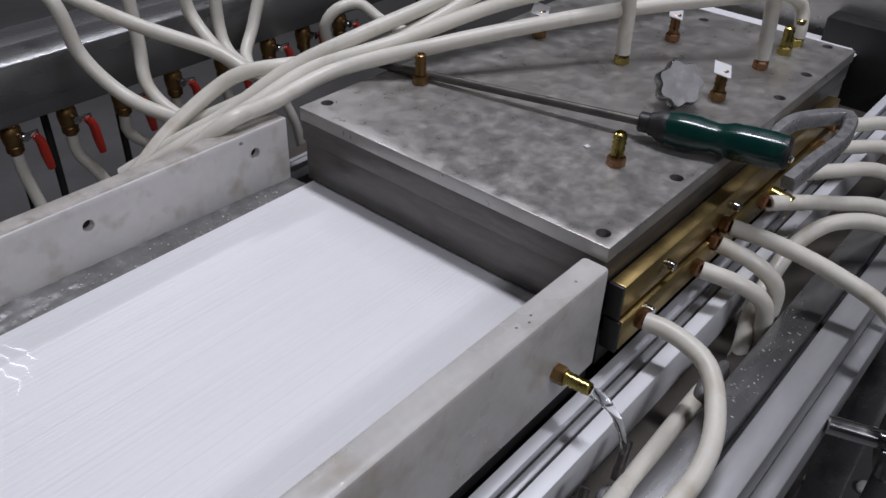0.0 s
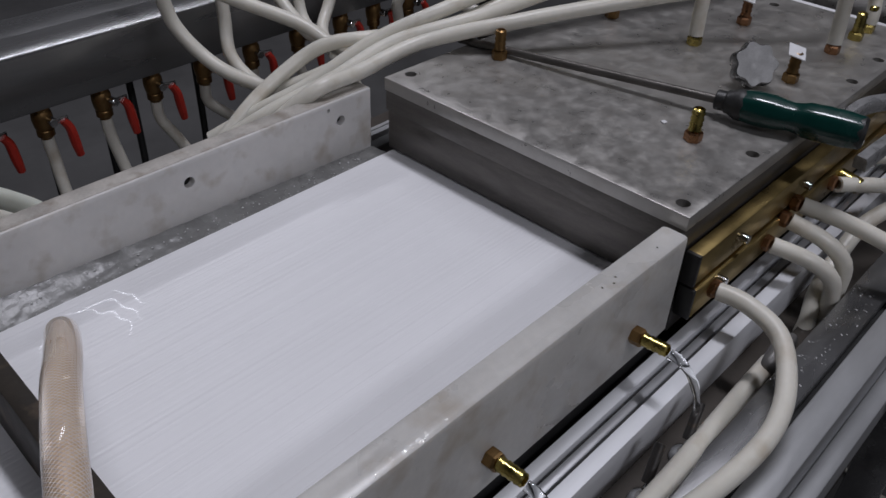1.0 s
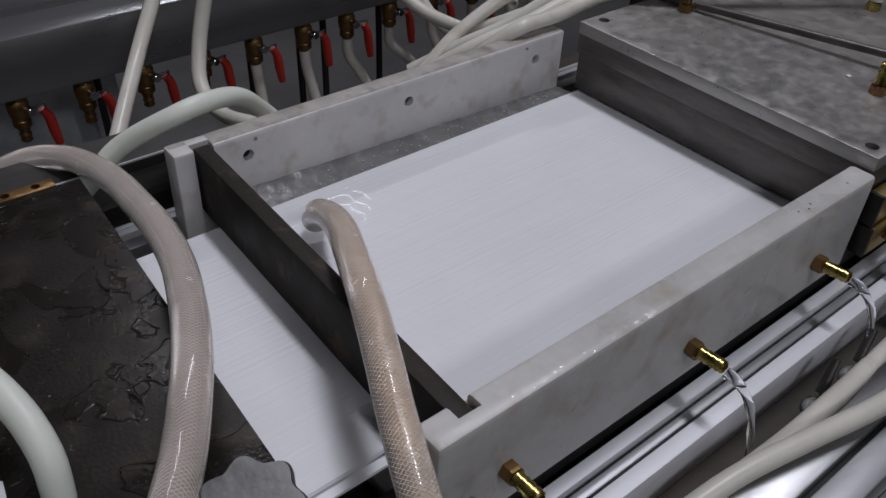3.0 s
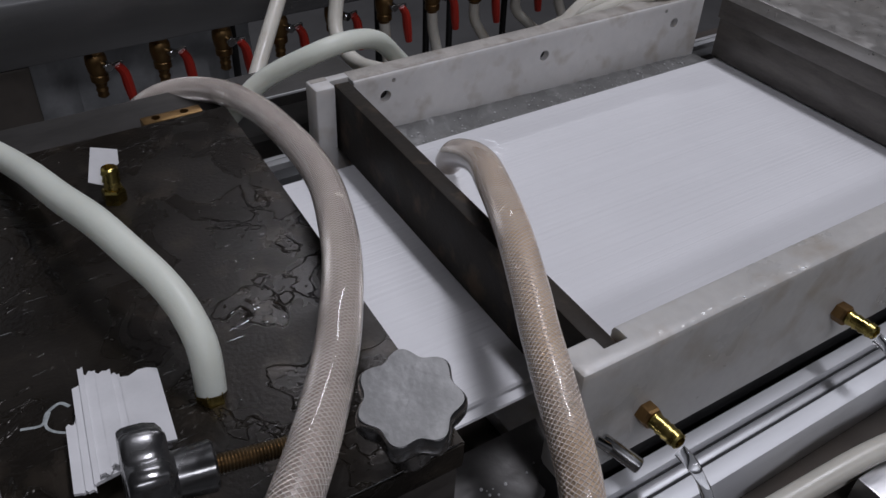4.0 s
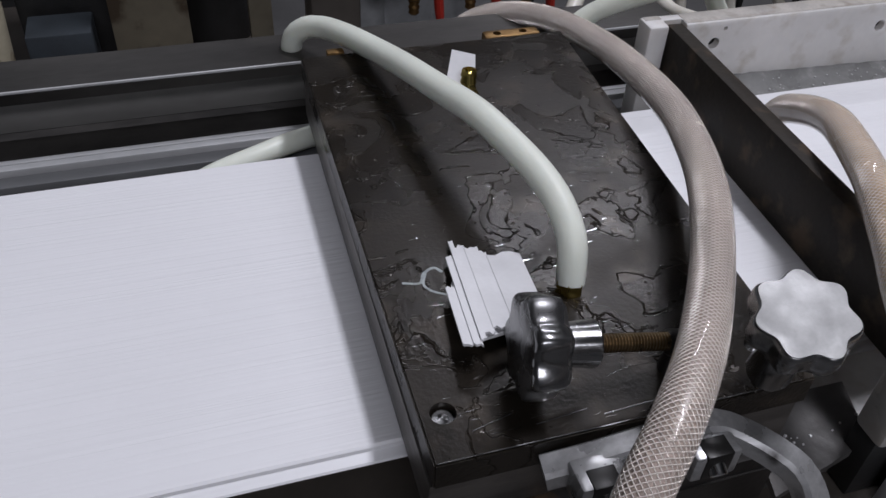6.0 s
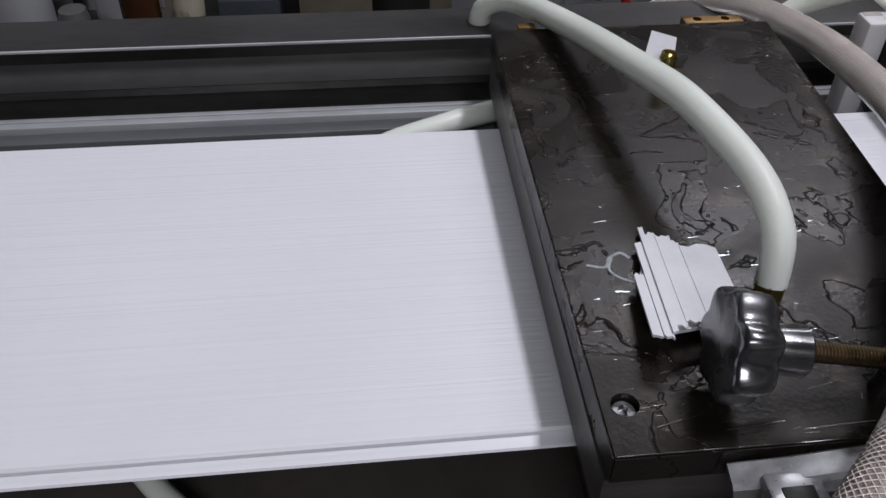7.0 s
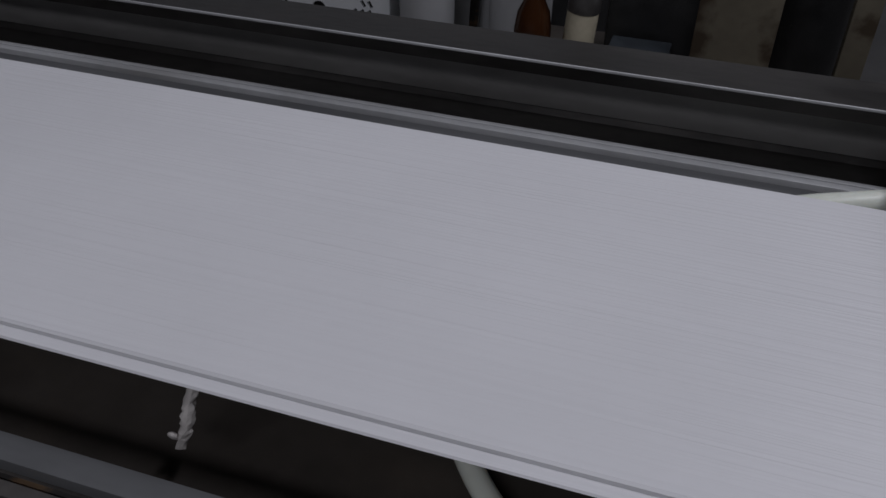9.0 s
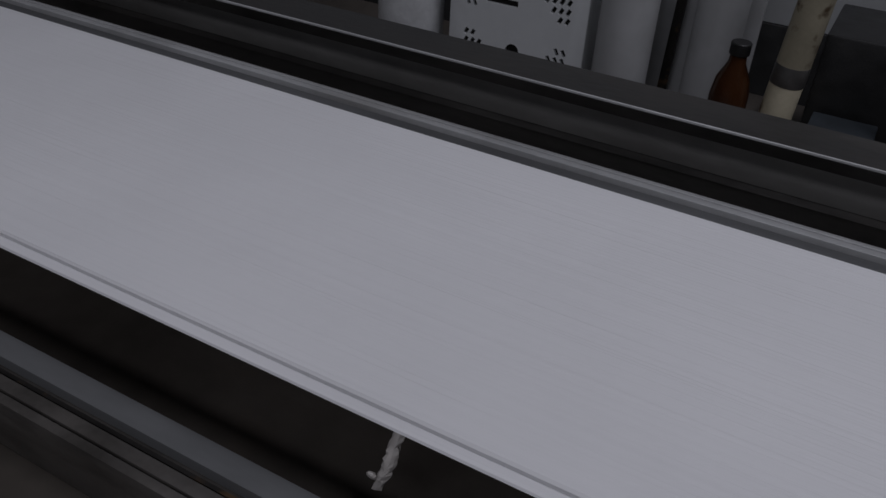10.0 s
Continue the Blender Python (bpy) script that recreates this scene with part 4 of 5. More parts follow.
braided([(-0.125, 0.675, 0.960), (-0.112, 0.670, 0.985), (-0.097, 0.661, 1.002), (-0.077, 0.641, 1.016), (-0.061, 0.606, 1.028), (-0.054, 0.565, 1.038), (-0.053, 0.525, 1.047), (-0.056, 0.487, 1.056), (-0.060, 0.437, 1.064), (-0.069, 0.389, 1.072), (-0.084, 0.343, 1.079), (-0.098, 0.309, 1.083), (-0.113, 0.280, 1.085), (-0.129, 0.253, 1.086), (-0.147, 0.227, 1.089), (-0.163, 0.206, 1.091), (-0.178, 0.189, 1.091), (-0.193, 0.174, 1.088), (-0.213, 0.156, 1.076), (-0.235, 0.13, 1.04), (-0.25, 0.105, 0.97), (-0.255, 0.09, 0.90)],
        "clear braided hose arching across the dark block", BRAID_CORE)

# ---- white hoses ----
hose("cooling_hose", [(-0.1745, 0.292, 1.0495), (-0.1730, 0.2965, 1.060), (-0.1722, 0.303, 1.070), (-0.1735, 0.317, 1.079), (-0.1775, 0.335, 1.085), (-0.185, 0.360, 1.089), (-0.1925, 0.391, 1.089), (-0.201, 0.430, 1.082), (-0.209, 0.479, 1.071), (-0.218, 0.522, 1.061), (-0.229, 0.565, 1.051), (-0.240, 0.595, 1.043), (-0.250, 0.608, 1.037), (-0.258, 0.615, 1.027), (-0.260, 0.622, 1.010), (-0.260, 0.655, 0.98), (-0.26, 0.68, 0.95)],
     "pale greenish silicone hose looping off the dark block", lambda s: 0.0072 + 0.0009 * min(1, s * 4), HOSE_GREEN)
hose("cooling_hose", [(0.135, 0.62, 0.97), (0.118, 0.61, 1.00), (0.098, 0.600, 1.024), (0.070, 0.580, 1.052), (0.037, 0.562, 1.066), (0.005, 0.560, 1.063), (-0.030, 0.580, 1.040), (-0.060, 0.585, 1.012), (-0.110, 0.578, 0.985), (-0.20, 0.560, 0.983), (-0.264, 0.546, 0.982), (-0.298, 0.535, 0.980), (-0.34, 0.525, 0.972), (-0.40, 0.51, 0.95)],
     "pale silicone hose running down behind the block", 0.0078, HOSE_GREEN)
hose("cooling_hose", [(-0.497, 0.33, 0.940), (-0.473, 0.295, 0.941), (-0.460, 0.280, 0.940), (-0.448, 0.268, 0.939), (-0.432, 0.245, 0.938)],
     "thin pale hose crossing the bed under the panel", 0.0062, HOSE_GREEN)

front = [
    ([(0.4165, 0.190, 0.9995), (0.4185, 0.172, 0.9995), (0.415, 0.146, 0.995), (0.401, 0.129, 0.990), (0.372, 0.113, 0.983), (0.342, 0.106, 0.978), (0.308, 0.107, 0.974), (0.261, 0.114, 0.972), (0.206, 0.127, 0.969), (0.150, 0.140, 0.962), (0.08, 0.15, 0.945)], "milky hose curling back along the steel beam"),
    ([(0.546, 0.190, 1.0155), (0.557, 0.153, 1.010), (0.567, 0.109, 0.998), (0.566, 0.067, 0.985), (0.56, 0.03, 0.95), (0.55, 0.0, 0.88)], "milky hose hanging out over the steel beam"),
    ([(0.529, 0.190, 1.008), (0.536, 0.163, 1.000), (0.544, 0.145, 0.983), (0.548, 0.143, 0.955), (0.540, 0.146, 0.92)], "milky hose bending down behind the beam"),
    ([(0.503, 0.190, 0.9975), (0.513, 0.163, 0.992), (0.527, 0.145, 0.975), (0.535, 0.142, 0.945), (0.53, 0.143, 0.92)], "milky hose bending down behind the beam"),
    ([(0.500, 0.149, 0.915), (0.518, 0.149, 0.933), (0.543, 0.156, 0.949), (0.584, 0.158, 0.967), (0.616, 0.154, 0.984), (0.645, 0.136, 0.997), (0.679, 0.102, 0.990), (0.71, 0.06, 0.95), (0.73, 0.03, 0.88)], "milky hose arching over the steel beam"),
    ([(0.780, 0.190, 1.018), (0.800, 0.178, 1.016), (0.850, 0.158, 1.005), (0.92, 0.12, 0.97)], "milky hose leaving the calibrator's side"),
    ([(0.762, 0.190, 1.000), (0.790, 0.172, 0.998), (0.840, 0.150, 0.985), (0.90, 0.11, 0.95)], "milky hose leaving the calibrator's side"),
    ([(0.700, 0.190, 0.999), (0.730, 0.168, 0.998), (0.775, 0.142, 0.990), (0.83, 0.11, 0.96)], "milky hose leaving the calibrator's side"),
    ([(0.628, 0.190, 1.000), (0.660, 0.172, 0.994), (0.700, 0.150, 0.984), (0.735, 0.125, 0.976), (0.78, 0.09, 0.95)], "milky hose leaving the calibrator's side"),
    ([(0.10, 0.150, 0.940), (0.197, 0.139, 0.9555), (0.266, 0.1375, 0.9600), (0.338, 0.142, 0.950), (0.397, 0.146, 0.942), (0.45, 0.149, 0.935)], "milky hose lying between rail and beam"),
]
for pts, label in front:
    hose("cooling_hose", pts, label)

over = [
    ([(0.300, 0.560, 1.030), (0.333, 0.535, 1.0625), (0.378, 0.532, 1.066), (0.443, 0.520, 1.079), (0.504, 0.470, 1.096), (0.564, 0.430, 1.106), (0.655, 0.370, 1.117), (0.738, 0.300, 1.126), (0.790, 0.279, 1.122), (0.820, 0.266, 1.106), (0.816, 0.260, 1.088), (0.815, 0.260, 1.078)], "milky hose arching over the calibrator plate"),
    ([(0.290, 0.640, 0.99), (0.330, 0.605, 1.022), (0.364, 0.582, 1.042), (0.418, 0.556, 1.076), (0.471, 0.526, 1.099), (0.553, 0.500, 1.118), (0.66, 0.47, 1.14), (0.80, 0.42, 1.16), (0.95, 0.36, 1.15)], "milky hose running over the calibrator"),
    ([(0.285, 0.600, 1.01), (0.319, 0.572, 1.037), (0.366, 0.553, 1.056), (0.426, 0.538, 1.078), (0.493, 0.500, 1.095), (0.588, 0.475, 1.108), (0.66, 0.455, 1.112), (0.80, 0.40, 1.125), (0.93, 0.33, 1.11)], "milky hose running over the calibrator"),
    ([(0.652, 0.362, 1.078), (0.653, 0.363, 1.096), (0.655, 0.365, 1.125), (0.650, 0.370, 1.16), (0.63, 0.39, 1.21)], "milky hose rising from a plate fitting"),
    ([(0.734, 0.262, 1.078), (0.735, 0.263, 1.096), (0.733, 0.264, 1.125), (0.725, 0.266, 1.165), (0.70, 0.275, 1.22)], "milky hose rising from a plate fitting"),
    ([(0.330, 0.83, 1.12), (0.346, 0.78, 1.102), (0.375, 0.72, 1.083), (0.416, 0.66, 1.062), (0.431, 0.62, 1.045), (0.440, 0.57, 1.05), (0.47, 0.53, 1.078), (0.53, 0.50, 1.10), (0.60, 0.48, 1.125)], "milky hose crossing down from the manifold"),
    ([(0.300, 0.77, 1.14), (0.311, 0.74, 1.114), (0.320, 0.73, 1.066), (0.335, 0.70, 1.034), (0.348, 0.66, 1.023), (0.360, 0.62, 1.026), (0.40, 0.58, 1.05), (0.46, 0.55, 1.07)], "milky hose sagging below the manifold"),
    ([(0.270, 0.63, 0.97), (0.297, 0.62, 1.002), (0.332, 0.62, 1.026), (0.378, 0.615, 1.050), (0.402, 0.60, 1.064), (0.430, 0.575, 1.070), (0.48, 0.56, 1.065)], "milky hose slanting up behind the tank"),
    ([(0.401, 0.775, 1.10), (0.400, 0.768, 1.045), (0.391, 0.750, 1.008), (0.398, 0.72, 0.985), (0.42, 0.69, 0.97)], "milky hose hanging in front of the manifold"),
    ([(0.450, 0.762, 1.11), (0.458, 0.755, 1.060), (0.457, 0.70, 1.030), (0.46, 0.66, 1.03)], "milky hose hanging in front of the manifold"),
    ([(0.502, 0.775, 1.09), (0.498, 0.768, 1.036), (0.494, 0.75, 1.014), (0.49, 0.71, 1.005)], "milky hose hanging in front of the manifold"),
    ([(0.572, 0.775, 1.08), (0.543, 0.768, 1.025), (0.516, 0.750, 1.002), (0.50, 0.71, 0.99)], "milky hose hanging in front of the manifold"),
    ([(0.661, 0.822, 0.940), (0.661, 0.815, 0.928), (0.657, 0.785, 0.930), (0.648, 0.758, 0.960), (0.638, 0.751, 0.990), (0.634, 0.748, 1.008), (0.646, 0.74, 1.026), (0.672, 0.728, 1.029), (0.684, 0.70, 1.012), (0.70, 0.67, 1.0)], "milky hose bent in a tight loop"),
    ([(0.125, 0.735, 1.15), (0.121, 0.722, 1.100), (0.100, 0.710, 1.043), (0.087, 0.690, 1.011), (0.086, 0.650, 1.000), (0.100, 0.605, 1.004), (0.13, 0.575, 0.99)], "milky hose hanging beside the tank end"),
    ([(0.112, 0.775, 1.15), (0.093, 0.760, 1.095), (0.052, 0.730, 1.043), (0.010, 0.680, 1.013), (-0.022, 0.645, 0.985), (-0.04, 0.65, 0.95)], "milky hose slanting down behind the channel beam"),
]
for pts, label in over:
    hose("cooling_hose", pts, label)

# ---- stainless beams to the right of the tank ----
beam = thing("stainless_beam", (0.7, 0.11, 0.90), "brushed stainless box beam with water stains", "steel beam")
part("inner_box", box(bmesh.new(), 0.13, 1.25, 0.1090, 0.1350, 0.900, 0.957, 0.0012), BEAM, beam)
part("outer_box", box(bmesh.new(), 0.13, 1.25, 0.0840, 0.1050, 0.895, 0.9545, 0.0012), BEAM_PALE, beam)
part("flange", box(bmesh.new(), 0.13, 1.25, 0.070, 0.0838, 0.888, 0.922, 0.0010), BEAM_PALE, beam)
# black fill imitates the shade in the slot between the two boxes
part("slot_shade_fill", box(bmesh.new(), 0.13, 1.25, 0.1052, 0.1088, 0.900, 0.9500, 0), BLACK, beam, "dark filler for the shaded slot")
for x in (0.25, 1.15):
    part("stand", box(bmesh.new(), x - 0.03, x + 0.03, 0.075, 0.134, 0, 0.8995, 0.002), BEAM, beam)
for x in (0.635, 0.90):
    part("bolt", cyl(bmesh.new(), (x, 0.0838, 0.944), (x, 0.072, 0.944), 0.0045, seg=6), CHROME, beam, smooth=False)
hand = thing("adjusting_screw", (0.50, 0.06, 0.92), "zinc-plated adjusting screw with a round steel disc", "screw")
part("spindle", cyl(bmesh.new(), (0.500, 0.0699, 0.918), (0.516, 0.030, 0.915), 0.0075, seg=18, bev=0.001), CHROME, hand)
part("disc", cyl(bmesh.new(), (0.516, 0.030, 0.915), (0.519, 0.022, 0.9145), 0.030, seg=40, bev=0.002), CHROME, hand)
part("toggle_plate", box(bmesh.new(), 0.507, 0.513, 0.014, 0.030, 0.84, 0.912, 0.001), STAINLESS, hand)
rng = random.Random(5)
bm = bmesh.new()
for _ in range(90):
    x, y = 0.36 + 0.20 * rng.random() ** 0.8, 0.111 + 0.022 * rng.random()
    s = 0.0003 + 0.0006 * rng.random() ** 2
    bmesh.ops.create_icosphere(bm, subdivisions=1, radius=s, matrix=pose(x, y, 0.9571, 0, 0, rng.random() * 90) @ Matrix.Diagonal((1.6, 0.8, 0.35, 1)))
tagged(link("water_spots", bm, FOAM), "dried water spots on the stainless beam", "water spots", kind="stuff")

# grimy casting and small valves below the outlets
tagged(link("drip_tray", box(bmesh.new(), -0.02, 0.52, 0.1358, 0.1525, 0.9282, 0.9330, 0.001), BASE), "grimy grey drip tray between rail and beam", "tray")
for x in (0.262, 0.312):
    v = thing("drain_cock", (x, 0.146, 0.933), "small plated drain cock with a dark stem", "valve", "drain cocks")
    part("ball", lathe(bmesh.new(), Matrix.Translation((x, 0.1455, 0.9425)), [(0, -0.0095), (0.0055, -0.008), (0.0092, -0.003), (0.0095, 0.001), (0.0078, 0.006), (0.004, 0.009), (0, 0.0095)], 24), CHROME, v)
    part("neck", cyl(bmesh.new(), (x + 0.006, 0.1455, 0.944), (x + 0.021, 0.1460, 0.946), 0.0052, seg=18, bev=0.0008), CHROME, v)
    part("stem", cyl(bmesh.new(), (x + 0.010, 0.149, 0.950), (x + 0.028, 0.1535, 0.969), 0.0036, seg=14, bev=0.0006), DARK_DRY, v, "darkened steel stem")
lump = bmesh.new()
bmesh.ops.create_icosphere(lump, subdivisions=3, radius=0.013, matrix=Matrix.Translation((0.455, 0.1455, 0.943)) @ Matrix.Diagonal((2.0, 0.62, 1.0, 1)))
for v in lump.verts:
    v.co += v.co.normalized() * 0.004 * noise.noise(v.co * 90)
tagged(link("bracket_casting", lump, MUCK), "lumpy grime-covered bracket casting", "casting")

# things on the floor
bm = bmesh.new()
ringp = [(1.47 + 0.13 * math.cos(a), 0.10 + 0.13 * math.sin(a), 0.012 + 0.003 * math.sin(3 * a)) for a in [i * math.pi / 14 for i in range(29)]]
tagged(link("coiled_cable", tube(bm, spline(ringp, 0.02), 0.0045, 8), HOSE), "thin pale cable coiled on the concrete", "cable")
for k, (x, y) in enumerate(((1.42, 0.06), (1.30, 0.02), (1.56, 0.16))):
    bm = bmesh.new()
    bmesh.ops.create_icosphere(bm, subdivisions=2, radius=0.016, matrix=Matrix.Translation((x, y, 0.008)) @ Matrix.Diagonal((1.2, 0.8, 0.5, 1)))
    for v in bm.verts:
        v.co += v.co.normalized() * 0.004 * noise.noise(v.co * 60)
    tagged(link("plastic_lump", bm, SCRAP_DIRTY, False), "grubby lump of waste plastic on the floor", "plastic scrap", "floor scraps")

# strip of waste hanging from the panel
bm = tube(bmesh.new(), spline([(-0.593, 0.262, 0.9915), (-0.594, 0.256, 0.981), (-0.596, 0.252, 0.969), (-0.599, 0.250, 0.956)], 0.002), lambda s: 0.0018 + 0.0013 * math.sin(3 * s), 10)
for v in bm.verts:
    v.co += Vector((0.0022, 0.0012, 0.001)) * noise.noise(v.co * 320)
bmesh.ops.create_icosphere(bm, subdivisions=2, radius=0.0028, matrix=pose(-0.6025, 0.2505, 0.962, 30, 0, 0) @ Matrix.Diagonal((1.1, 0.6, 1.3, 1)))
tagged(link("plastic_strip", bm, SCRAP_DIRTY, False), "dirty torn plastic strip hanging below the panel", "plastic scrap")

# ---- die head at the far end ----
die = thing("extrusion_die", (1.25, 0.37, 0), "heavy steel extrusion die with bolt holes", "die")
face = part("die_body", box(bmesh.new(), 1.08, 1.42, 0.10, 0.66, 0.86, 1.16, 0.004), STEEL, die)
cut(face, drill([(1.08, y, z) for y in (0.20, 0.32, 0.44, 0.56) for z in (1.065, 0.935)], (1, 0, 0), 0.014, 0.05))
# added black block fills in the dark void beyond the calibrator
part("void_block", box(bmesh.new(), 1.045, 1.0795, 0.05, 0.30, 0.90, 1.03, 0.003), BLACK, die, "black block added for the dark void by the calibrator")
part("heater_box", box(bmesh.new(), 1.10, 1.40, 0.02, 0.0995, 0.88, 1.10, 0.004), BLACK, die)
part("pedestal", box(bmesh.new(), 1.12, 1.38, 0.16, 0.60, 0, 0.8595, 0.004), BASE, die)

# ---- water manifold with ball valves ----
man = thing("water_manifold", (0.3, 0.83, 0.98), "long stainless box manifold above a row of ball valves", "manifold")
part("box_tube", box(bmesh.new(), -0.215, 1.0, 0.800, 0.850, 0.987, 1.047, 0.003), STAINLESS, man)
part("rear_tray", box(bmesh.new(), -0.215, 1.0, 0.851, 0.93, 1.02, 1.034, 0.002), STAINLESS, man)
for x in (-0.190, 0.93):
    part("post", box(bmesh.new(), x - 0.025, x + 0.025, 0.803, 0.847, 0, 0.9868, 0.003), BASE, man)

v = thing("ball_valve", (0, 0, 0), "brass ball valve with a red lever hanging from the manifold", "valve", "manifold ball valves")
z0 = 0.9868
part("union", lathe(bmesh.new(), Matrix.Translation((0, 0, z0)), [(0.0085, 0), (0.0095, -0.001), (0.0095, -0.008), (0.008, -0.009)], 6), VALVE, v, smooth=False)
part("valve_body", lathe(bmesh.new(), Matrix.Translation((0, 0, z0)), [(0.0085, -0.008), (0.0100, -0.011), (0.0105, -0.018), (0.0095, -0.026), (0.0080, -0.029), (0.0088, -0.030), (0.0088, -0.036), (0.0060, -0.038)], 20), VALVE, v)
part("tail", lathe(bmesh.new(), Matrix.Translation((0, 0, z0)), [(0.0052, -0.036), (0.0060, -0.040), (0.0050, -0.043), (0.0060, -0.046), (0.0050, -0.049), (0.0058, -0.052), (0.0040, -0.054)], 16), VALVE, v)
lev = part("lever", box(bmesh.new(), 0.004, 0.020, -0.0165, -0.0145, z0 - 0.021, z0 - 0.014, 0.0008), CHROME, v, "plated steel lever strap")
path = spline([(0.014, -0.0160, z0 - 0.018), (0.019, -0.0165, z0 - 0.027), (0.021, -0.0170, z0 - 0.044), (0.023, -0.0170, z0 - 0.060)], 0.003)
part("sleeve", tube(bmesh.new(), path, lambda s: 0.0040 + 0.0012 * math.sin(math.pi * s), 10), RED, lev, "red plastic lever sleeve")
part("spindle", cyl(bmesh.new(), (0.004, -0.009, z0 - 0.0175), (0.005, -0.0185, z0 - 0.0175), 0.0045, seg=14, bev=0.0006), CHROME, v)
xs = [-0.105, -0.043, 0.021, 0.083, 0.148, 0.211, 0.275, 0.335, 0.398, 0.465, 0.534, 0.604, 0.661, 0.725]
v.matrix_basis = pose(xs[0], 0.822, 0, 0, 0, 8)
turns = [4, 12, -6, 10, 15, -4, 6, -10, 2, -14, 8, 0, 5, -8]
for x, tn in zip(xs[1:], turns[1:]):
    copy_thing(v, pose(x, 0.822, 0, 0, 0, tn))
for x, dx in ((0.275, 0.004), (0.335, 0.016), (0.398, 0.030), (0.465, 0.010), (0.211, 0.0), (0.534, 0.012), (0.604, 0.01)):
    hose("feed_hose", [(x, 0.822, 0.947), (x + 0.001, 0.820, 0.925), (x + dx, 0.812, 0.895), (x + dx * 1.8, 0.80, 0.855), (x + dx * 2.2, 0.79, 0.78)], "milky hose hanging from a ball valve", 0.0064, group="valve feed hoses")
for x, y in ((0.222, 0.86), (0.289, 0.86), (0.330, 0.87), (0.415, 0.87), (0.05, 0.88)):
    bm = tube(bmesh.new(), spline([(x, y, 1.02), (x + 0.002, y, 0.8), (x - 0.003, y + 0.01, 0.4), (x, y + 0.02, 0.005)], 0.05), 0.0042, 10)
    tagged(link("black_cable", bm, BLACK), "black cable hanging behind the manifold", "cable", "hanging cables")
sheet = bmesh.new()
n = 26
grid = [[sheet.verts.new((-0.16 + 0.24 * i / n, 0.905 + 0.016 * noise.noise(Vector((i * 0.28, j * 0.28, 1))) + 0.006 * noise.noise(Vector((i * 0.9, j * 0.9, 4))), 0.62 + 0.40 * j / n)) for j in range(n + 1)] for i in range(n + 1)]
for i in range(n):
    for j in range(n):
        sheet.faces.new((grid[i][j], grid[i + 1][j], grid[i + 1][j + 1], grid[i][j + 1]))
bmesh.ops.solidify(sheet, geom=sheet.faces[:], thickness=0.0015)
tagged(link("crumpled_film", sheet, FILM), "crumpled shiny plastic film hung behind the valves", "plastic film")

# ---- shelf of oddments behind the channel beam ----
bench = thing("steel_bench", (-1.0, 1.0, 0), "dark steel bench behind the line", "bench")
part("bench_top", box(bmesh.new(), -2.4, -0.225, 0.70, 1.22, 0.775, 0.80, 0.002), BASE, bench)
for x in (-2.3, -1.2, -0.30):
    for y in (0.74, 1.18):
        part("bench_leg", box(bmesh.new(), x - 0.02, x + 0.02, y - 0.02, y + 0.02, 0, 0.775, 0.002), BASE, bench)
back = thing("cabinet_back", (-1.2, 1.30, 0), "tall dark cabinet carcass behind the bench", "cabinet")
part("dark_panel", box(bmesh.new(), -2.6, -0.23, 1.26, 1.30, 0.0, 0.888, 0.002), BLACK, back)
part("white_panel", box(bmesh.new(), -2.6, -0.23, 1.262, 1.30, 0.8882, 1.9, 0.002), WHITE_PAINT, back, "white upper panel")

vent = thing("ventilated_box", (-0.872, 0.99, 0.80), "white sheet metal box with vent slots and a round hole", "box")
body = part("case", box(bmesh.new(), -0.968, -0.779, 0.986, 1.06, 0.80, 1.02, 0.002), WHITE_PAINT, vent)
bm = bmesh.new()
cyl(bm, (-0.875, 0.98, 0.872), (-0.875, 1.0, 0.872), 0.0095, seg=28)
for sx, sz in ((-1, -1), (1, -1), (1, 1), (-1, 1)):
    for i in range(4):
        for j in range(4):
            if i + j < 2 or i + j > 5:
                continue
            cx = -0.8735 + sx * (0.040 + 0.0095 * i)
            cz = 0.905 + sz * (0.020 + 0.0115 * j)
            box(bm, -0.0024, 0.0024, -0.006, 0.006, -0.0045, 0.0045, 0, pose(cx, 0.986, cz, 0, sx * sz * 28, 0))
box(bm, -0.915, -0.872, 0.98, 0.992, 0.929, 0.937, 0)
cut(body, bm)
# dark sheet in place of the shade inside the case
part("inside_shade", box(bmesh.new(), -0.955, -0.79, 0.9905, 0.9935, 0.81, 1.0, 0), SOCKET, vent)

tub = lambda name, x, r, top, mtl, label, cat, y=1.0: tagged(link(name, lathe(bmesh.new(), Matrix.Translation((x, y, 0.80)), [(r * 0.96, 0), (r, 0.004), (r, top - 0.81), (r * 0.9, top - 0.803), (r * 0.88, top - 0.80), (0, top - 0.799)], 28), mtl), label, cat)
tub("white_canister", -0.735, 0.034, 1.06, GREY_SHEET, "greyish white plastic canister on the bench", "canister")
tub("white_canister", -0.640, 0.030, 1.05, GREY_SHEET, "greyish white plastic canister on the bench", "canister", 1.06)
tub("film_roll", -1.035, 0.045, 1.05, FILM, "roll of clear wrinkled film", "film roll")
tub("grey_cap", -0.668, 0.017, 0.872, MUCK, "small round grey cap", "cap", 0.965)
bottle = thing("amber_bottle", (-0.598, 0.985, 0.80), "brown glass bottle with a dark cap", "bottle")
part("glass", lathe(bmesh.new(), Matrix.Translation((-0.598, 0.985, 0.80)), [(0.020, 0), (0.022, 0.003), (0.022, 0.085), (0.019, 0.105), (0.010, 0.124), (0.009, 0.135)], 28), AMBER, bottle)
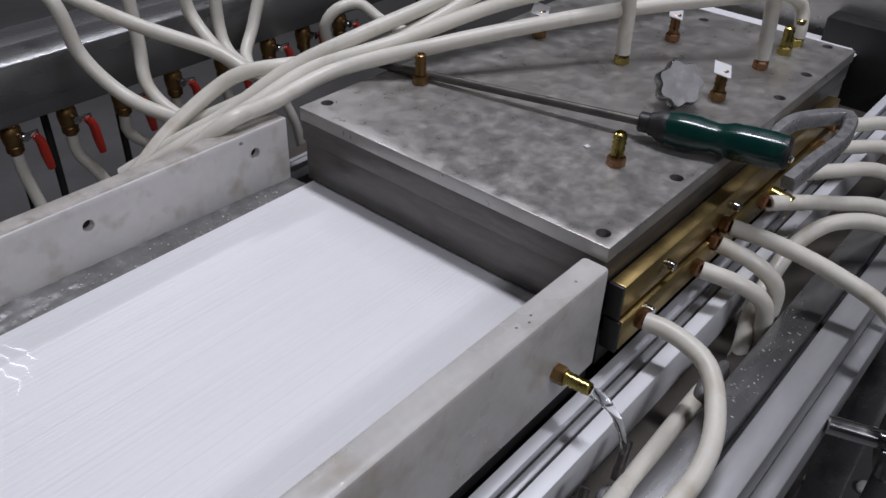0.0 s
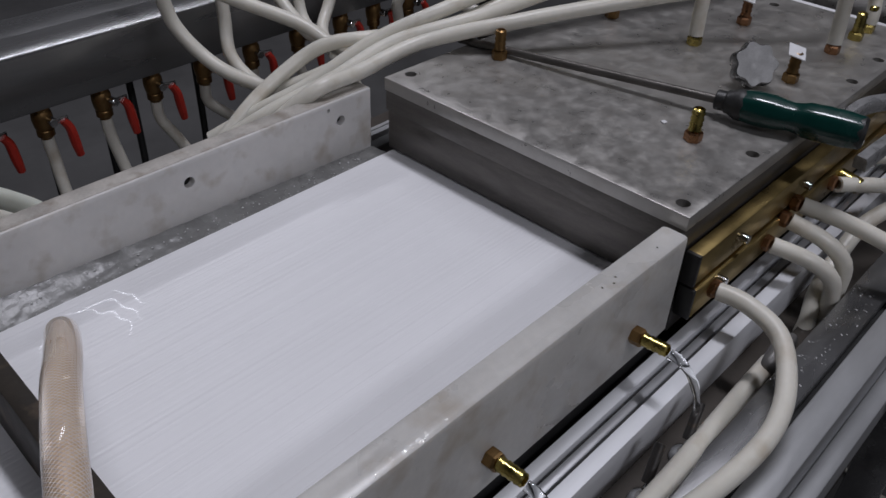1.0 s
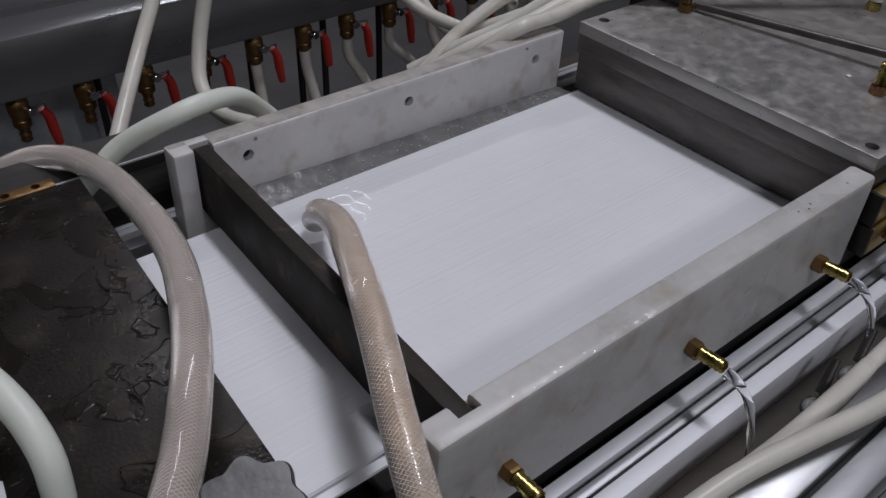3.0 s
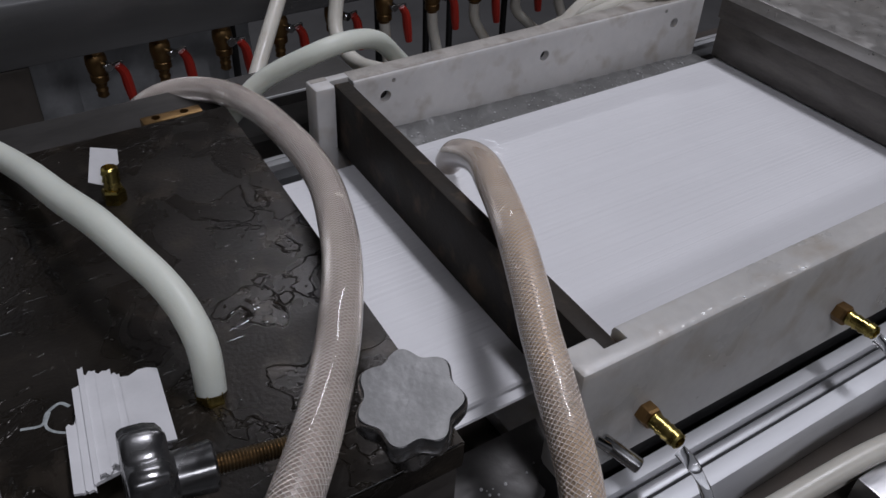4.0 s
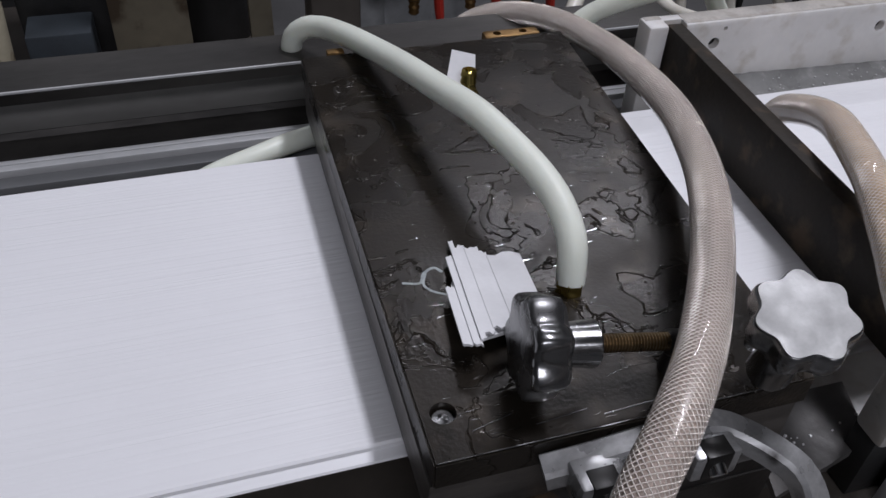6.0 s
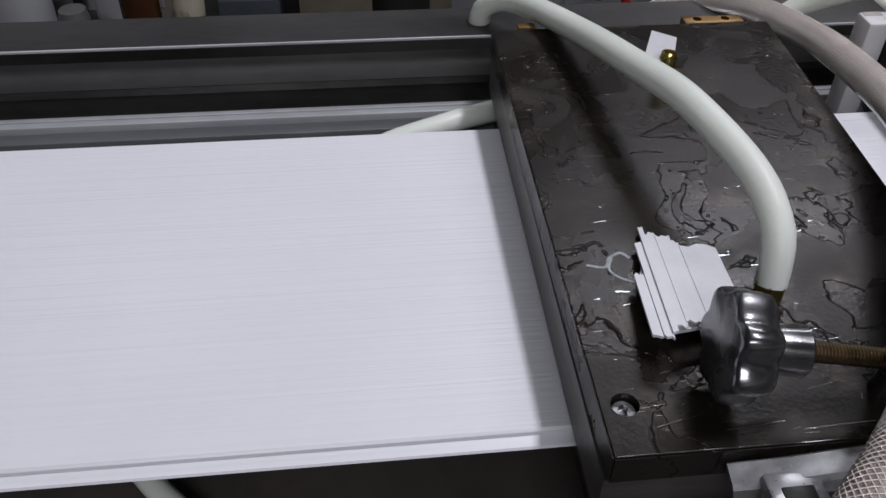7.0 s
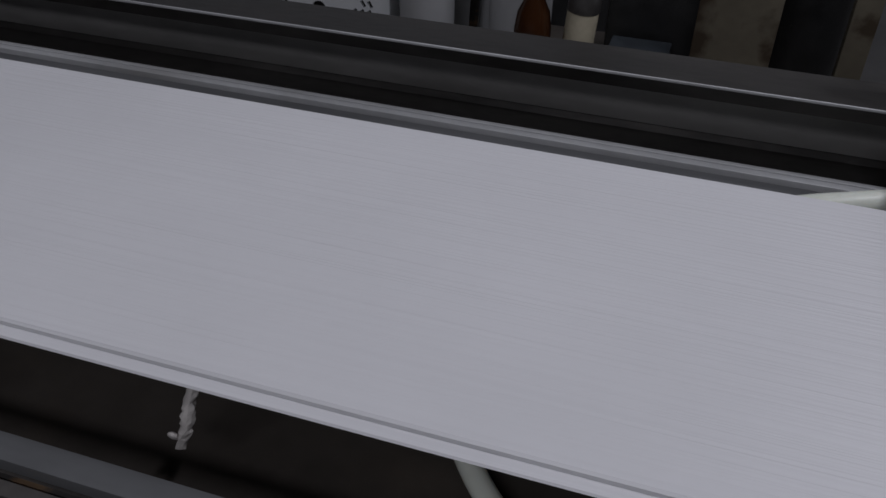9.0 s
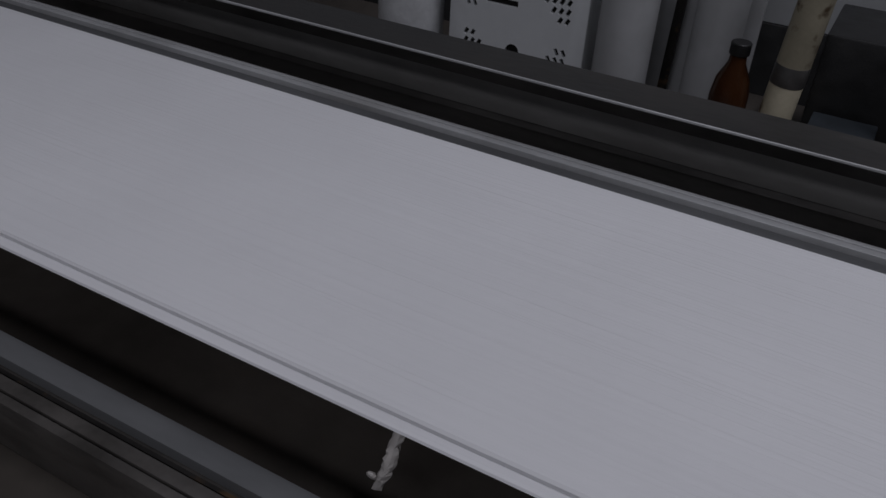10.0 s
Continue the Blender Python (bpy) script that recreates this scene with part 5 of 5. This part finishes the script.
part("cap", lathe(bmesh.new(), Matrix.Translation((-0.598, 0.985, 0.934)), [(0.011, 0), (0.0115, 0.001), (0.0115, 0.013), (0.0105, 0.014)], 20), BLACK, bottle)
tagged(link("white_sheet", box(bmesh.new(), -0.775, -0.600, 1.112, 1.118, 0.80, 1.16, 0.001), GREY_SHEET), "white plastic sheet standing behind the bottle", "sheet")
pipe = thing("stained_pipe", (-0.545, 0.99, 0.80), "upright cream pipe stained with rust", "pipe")
part("pipe_body", lathe(bmesh.new(), pose(-0.548, 0.99, 0.80, 0, 3.5, 0), [(0.0185, 0), (0.0185, 0.115), (0.0178, 0.117), (0.0178, 0.132), (0.0185, 0.134), (0.0185, 0.40), (0.0150, 0.40)], 24), CREAM_PIPE, pipe)
part("tape_band", lathe(bmesh.new(), pose(-0.548, 0.99, 0.80, 0, 3.5, 0), [(0.0188, 0.112), (0.0190, 0.113), (0.0190, 0.134), (0.0188, 0.135)], 24), MUCK, pipe, "grey tape band")
for x, lean in ((-0.700, 1.5), (-0.672, 13)):
    bm = box(bmesh.new(), -0.006, 0.006, -0.004, 0.004, 0, 0.42, 0.0008, pose(x, 1.09, 0.80, 0, lean, 0))
    tagged(link("steel_bar", bm, DARK_DRY), "dark flat steel bar leaning upright", "steel bar", "leaning bars")
crate = thing("black_crate", (-0.47, 1.0, 0.80), "open black plastic crate on the bench", "crate")
part("crate_shell", box(bmesh.new(), -0.518, -0.415, 1.03, 1.16, 0.80, 0.962, 0.003), BLACK, crate)
tagged(link("small_box", box(bmesh.new(), -0.507, -0.437, 0.965, 1.02, 0.80, 0.876, 0.002), BLUEGREY), "small blue-grey carton on the bench", "carton")
for x0, x1, top in ((-0.415, -0.330, 1.15), (-0.262, -0.2355, 1.12)):
    tagged(link("cream_board", box(bmesh.new(), x0, x1, 0.972, 0.990, 0.80, top, 0.001), CREAM), "stained cream board standing on edge", "board", "standing boards")
tagged(link("dark_drum", lathe(bmesh.new(), Matrix.Translation((-0.297, 1.10, 0.80)), [(0.05, 0), (0.052, 0.004), (0.052, 0.30), (0.05, 0.302), (0, 0.302)], 32), BLACK), "black drum behind the boards", "drum")

# hexagon bolt on the back rail beside the tank
bolt = thing("hex_bolt", (-0.058, 0.556, 0.965), "zinc-plated hexagon bolt with washer on the rail", "bolt")
part("washer", cyl(bmesh.new(), (-0.058, 0.566, 0.9652), (-0.058, 0.566, 0.9672), 0.0105, seg=28, bev=0.0004), CHROME, bolt)
part("hex_head", lathe(bmesh.new(), Matrix.Translation((-0.058, 0.566, 0.9672)), [(0.0072, 0), (0.0076, 0.001), (0.0076, 0.005), (0.0064, 0.0062)], 6), CHROME, bolt, smooth=False)
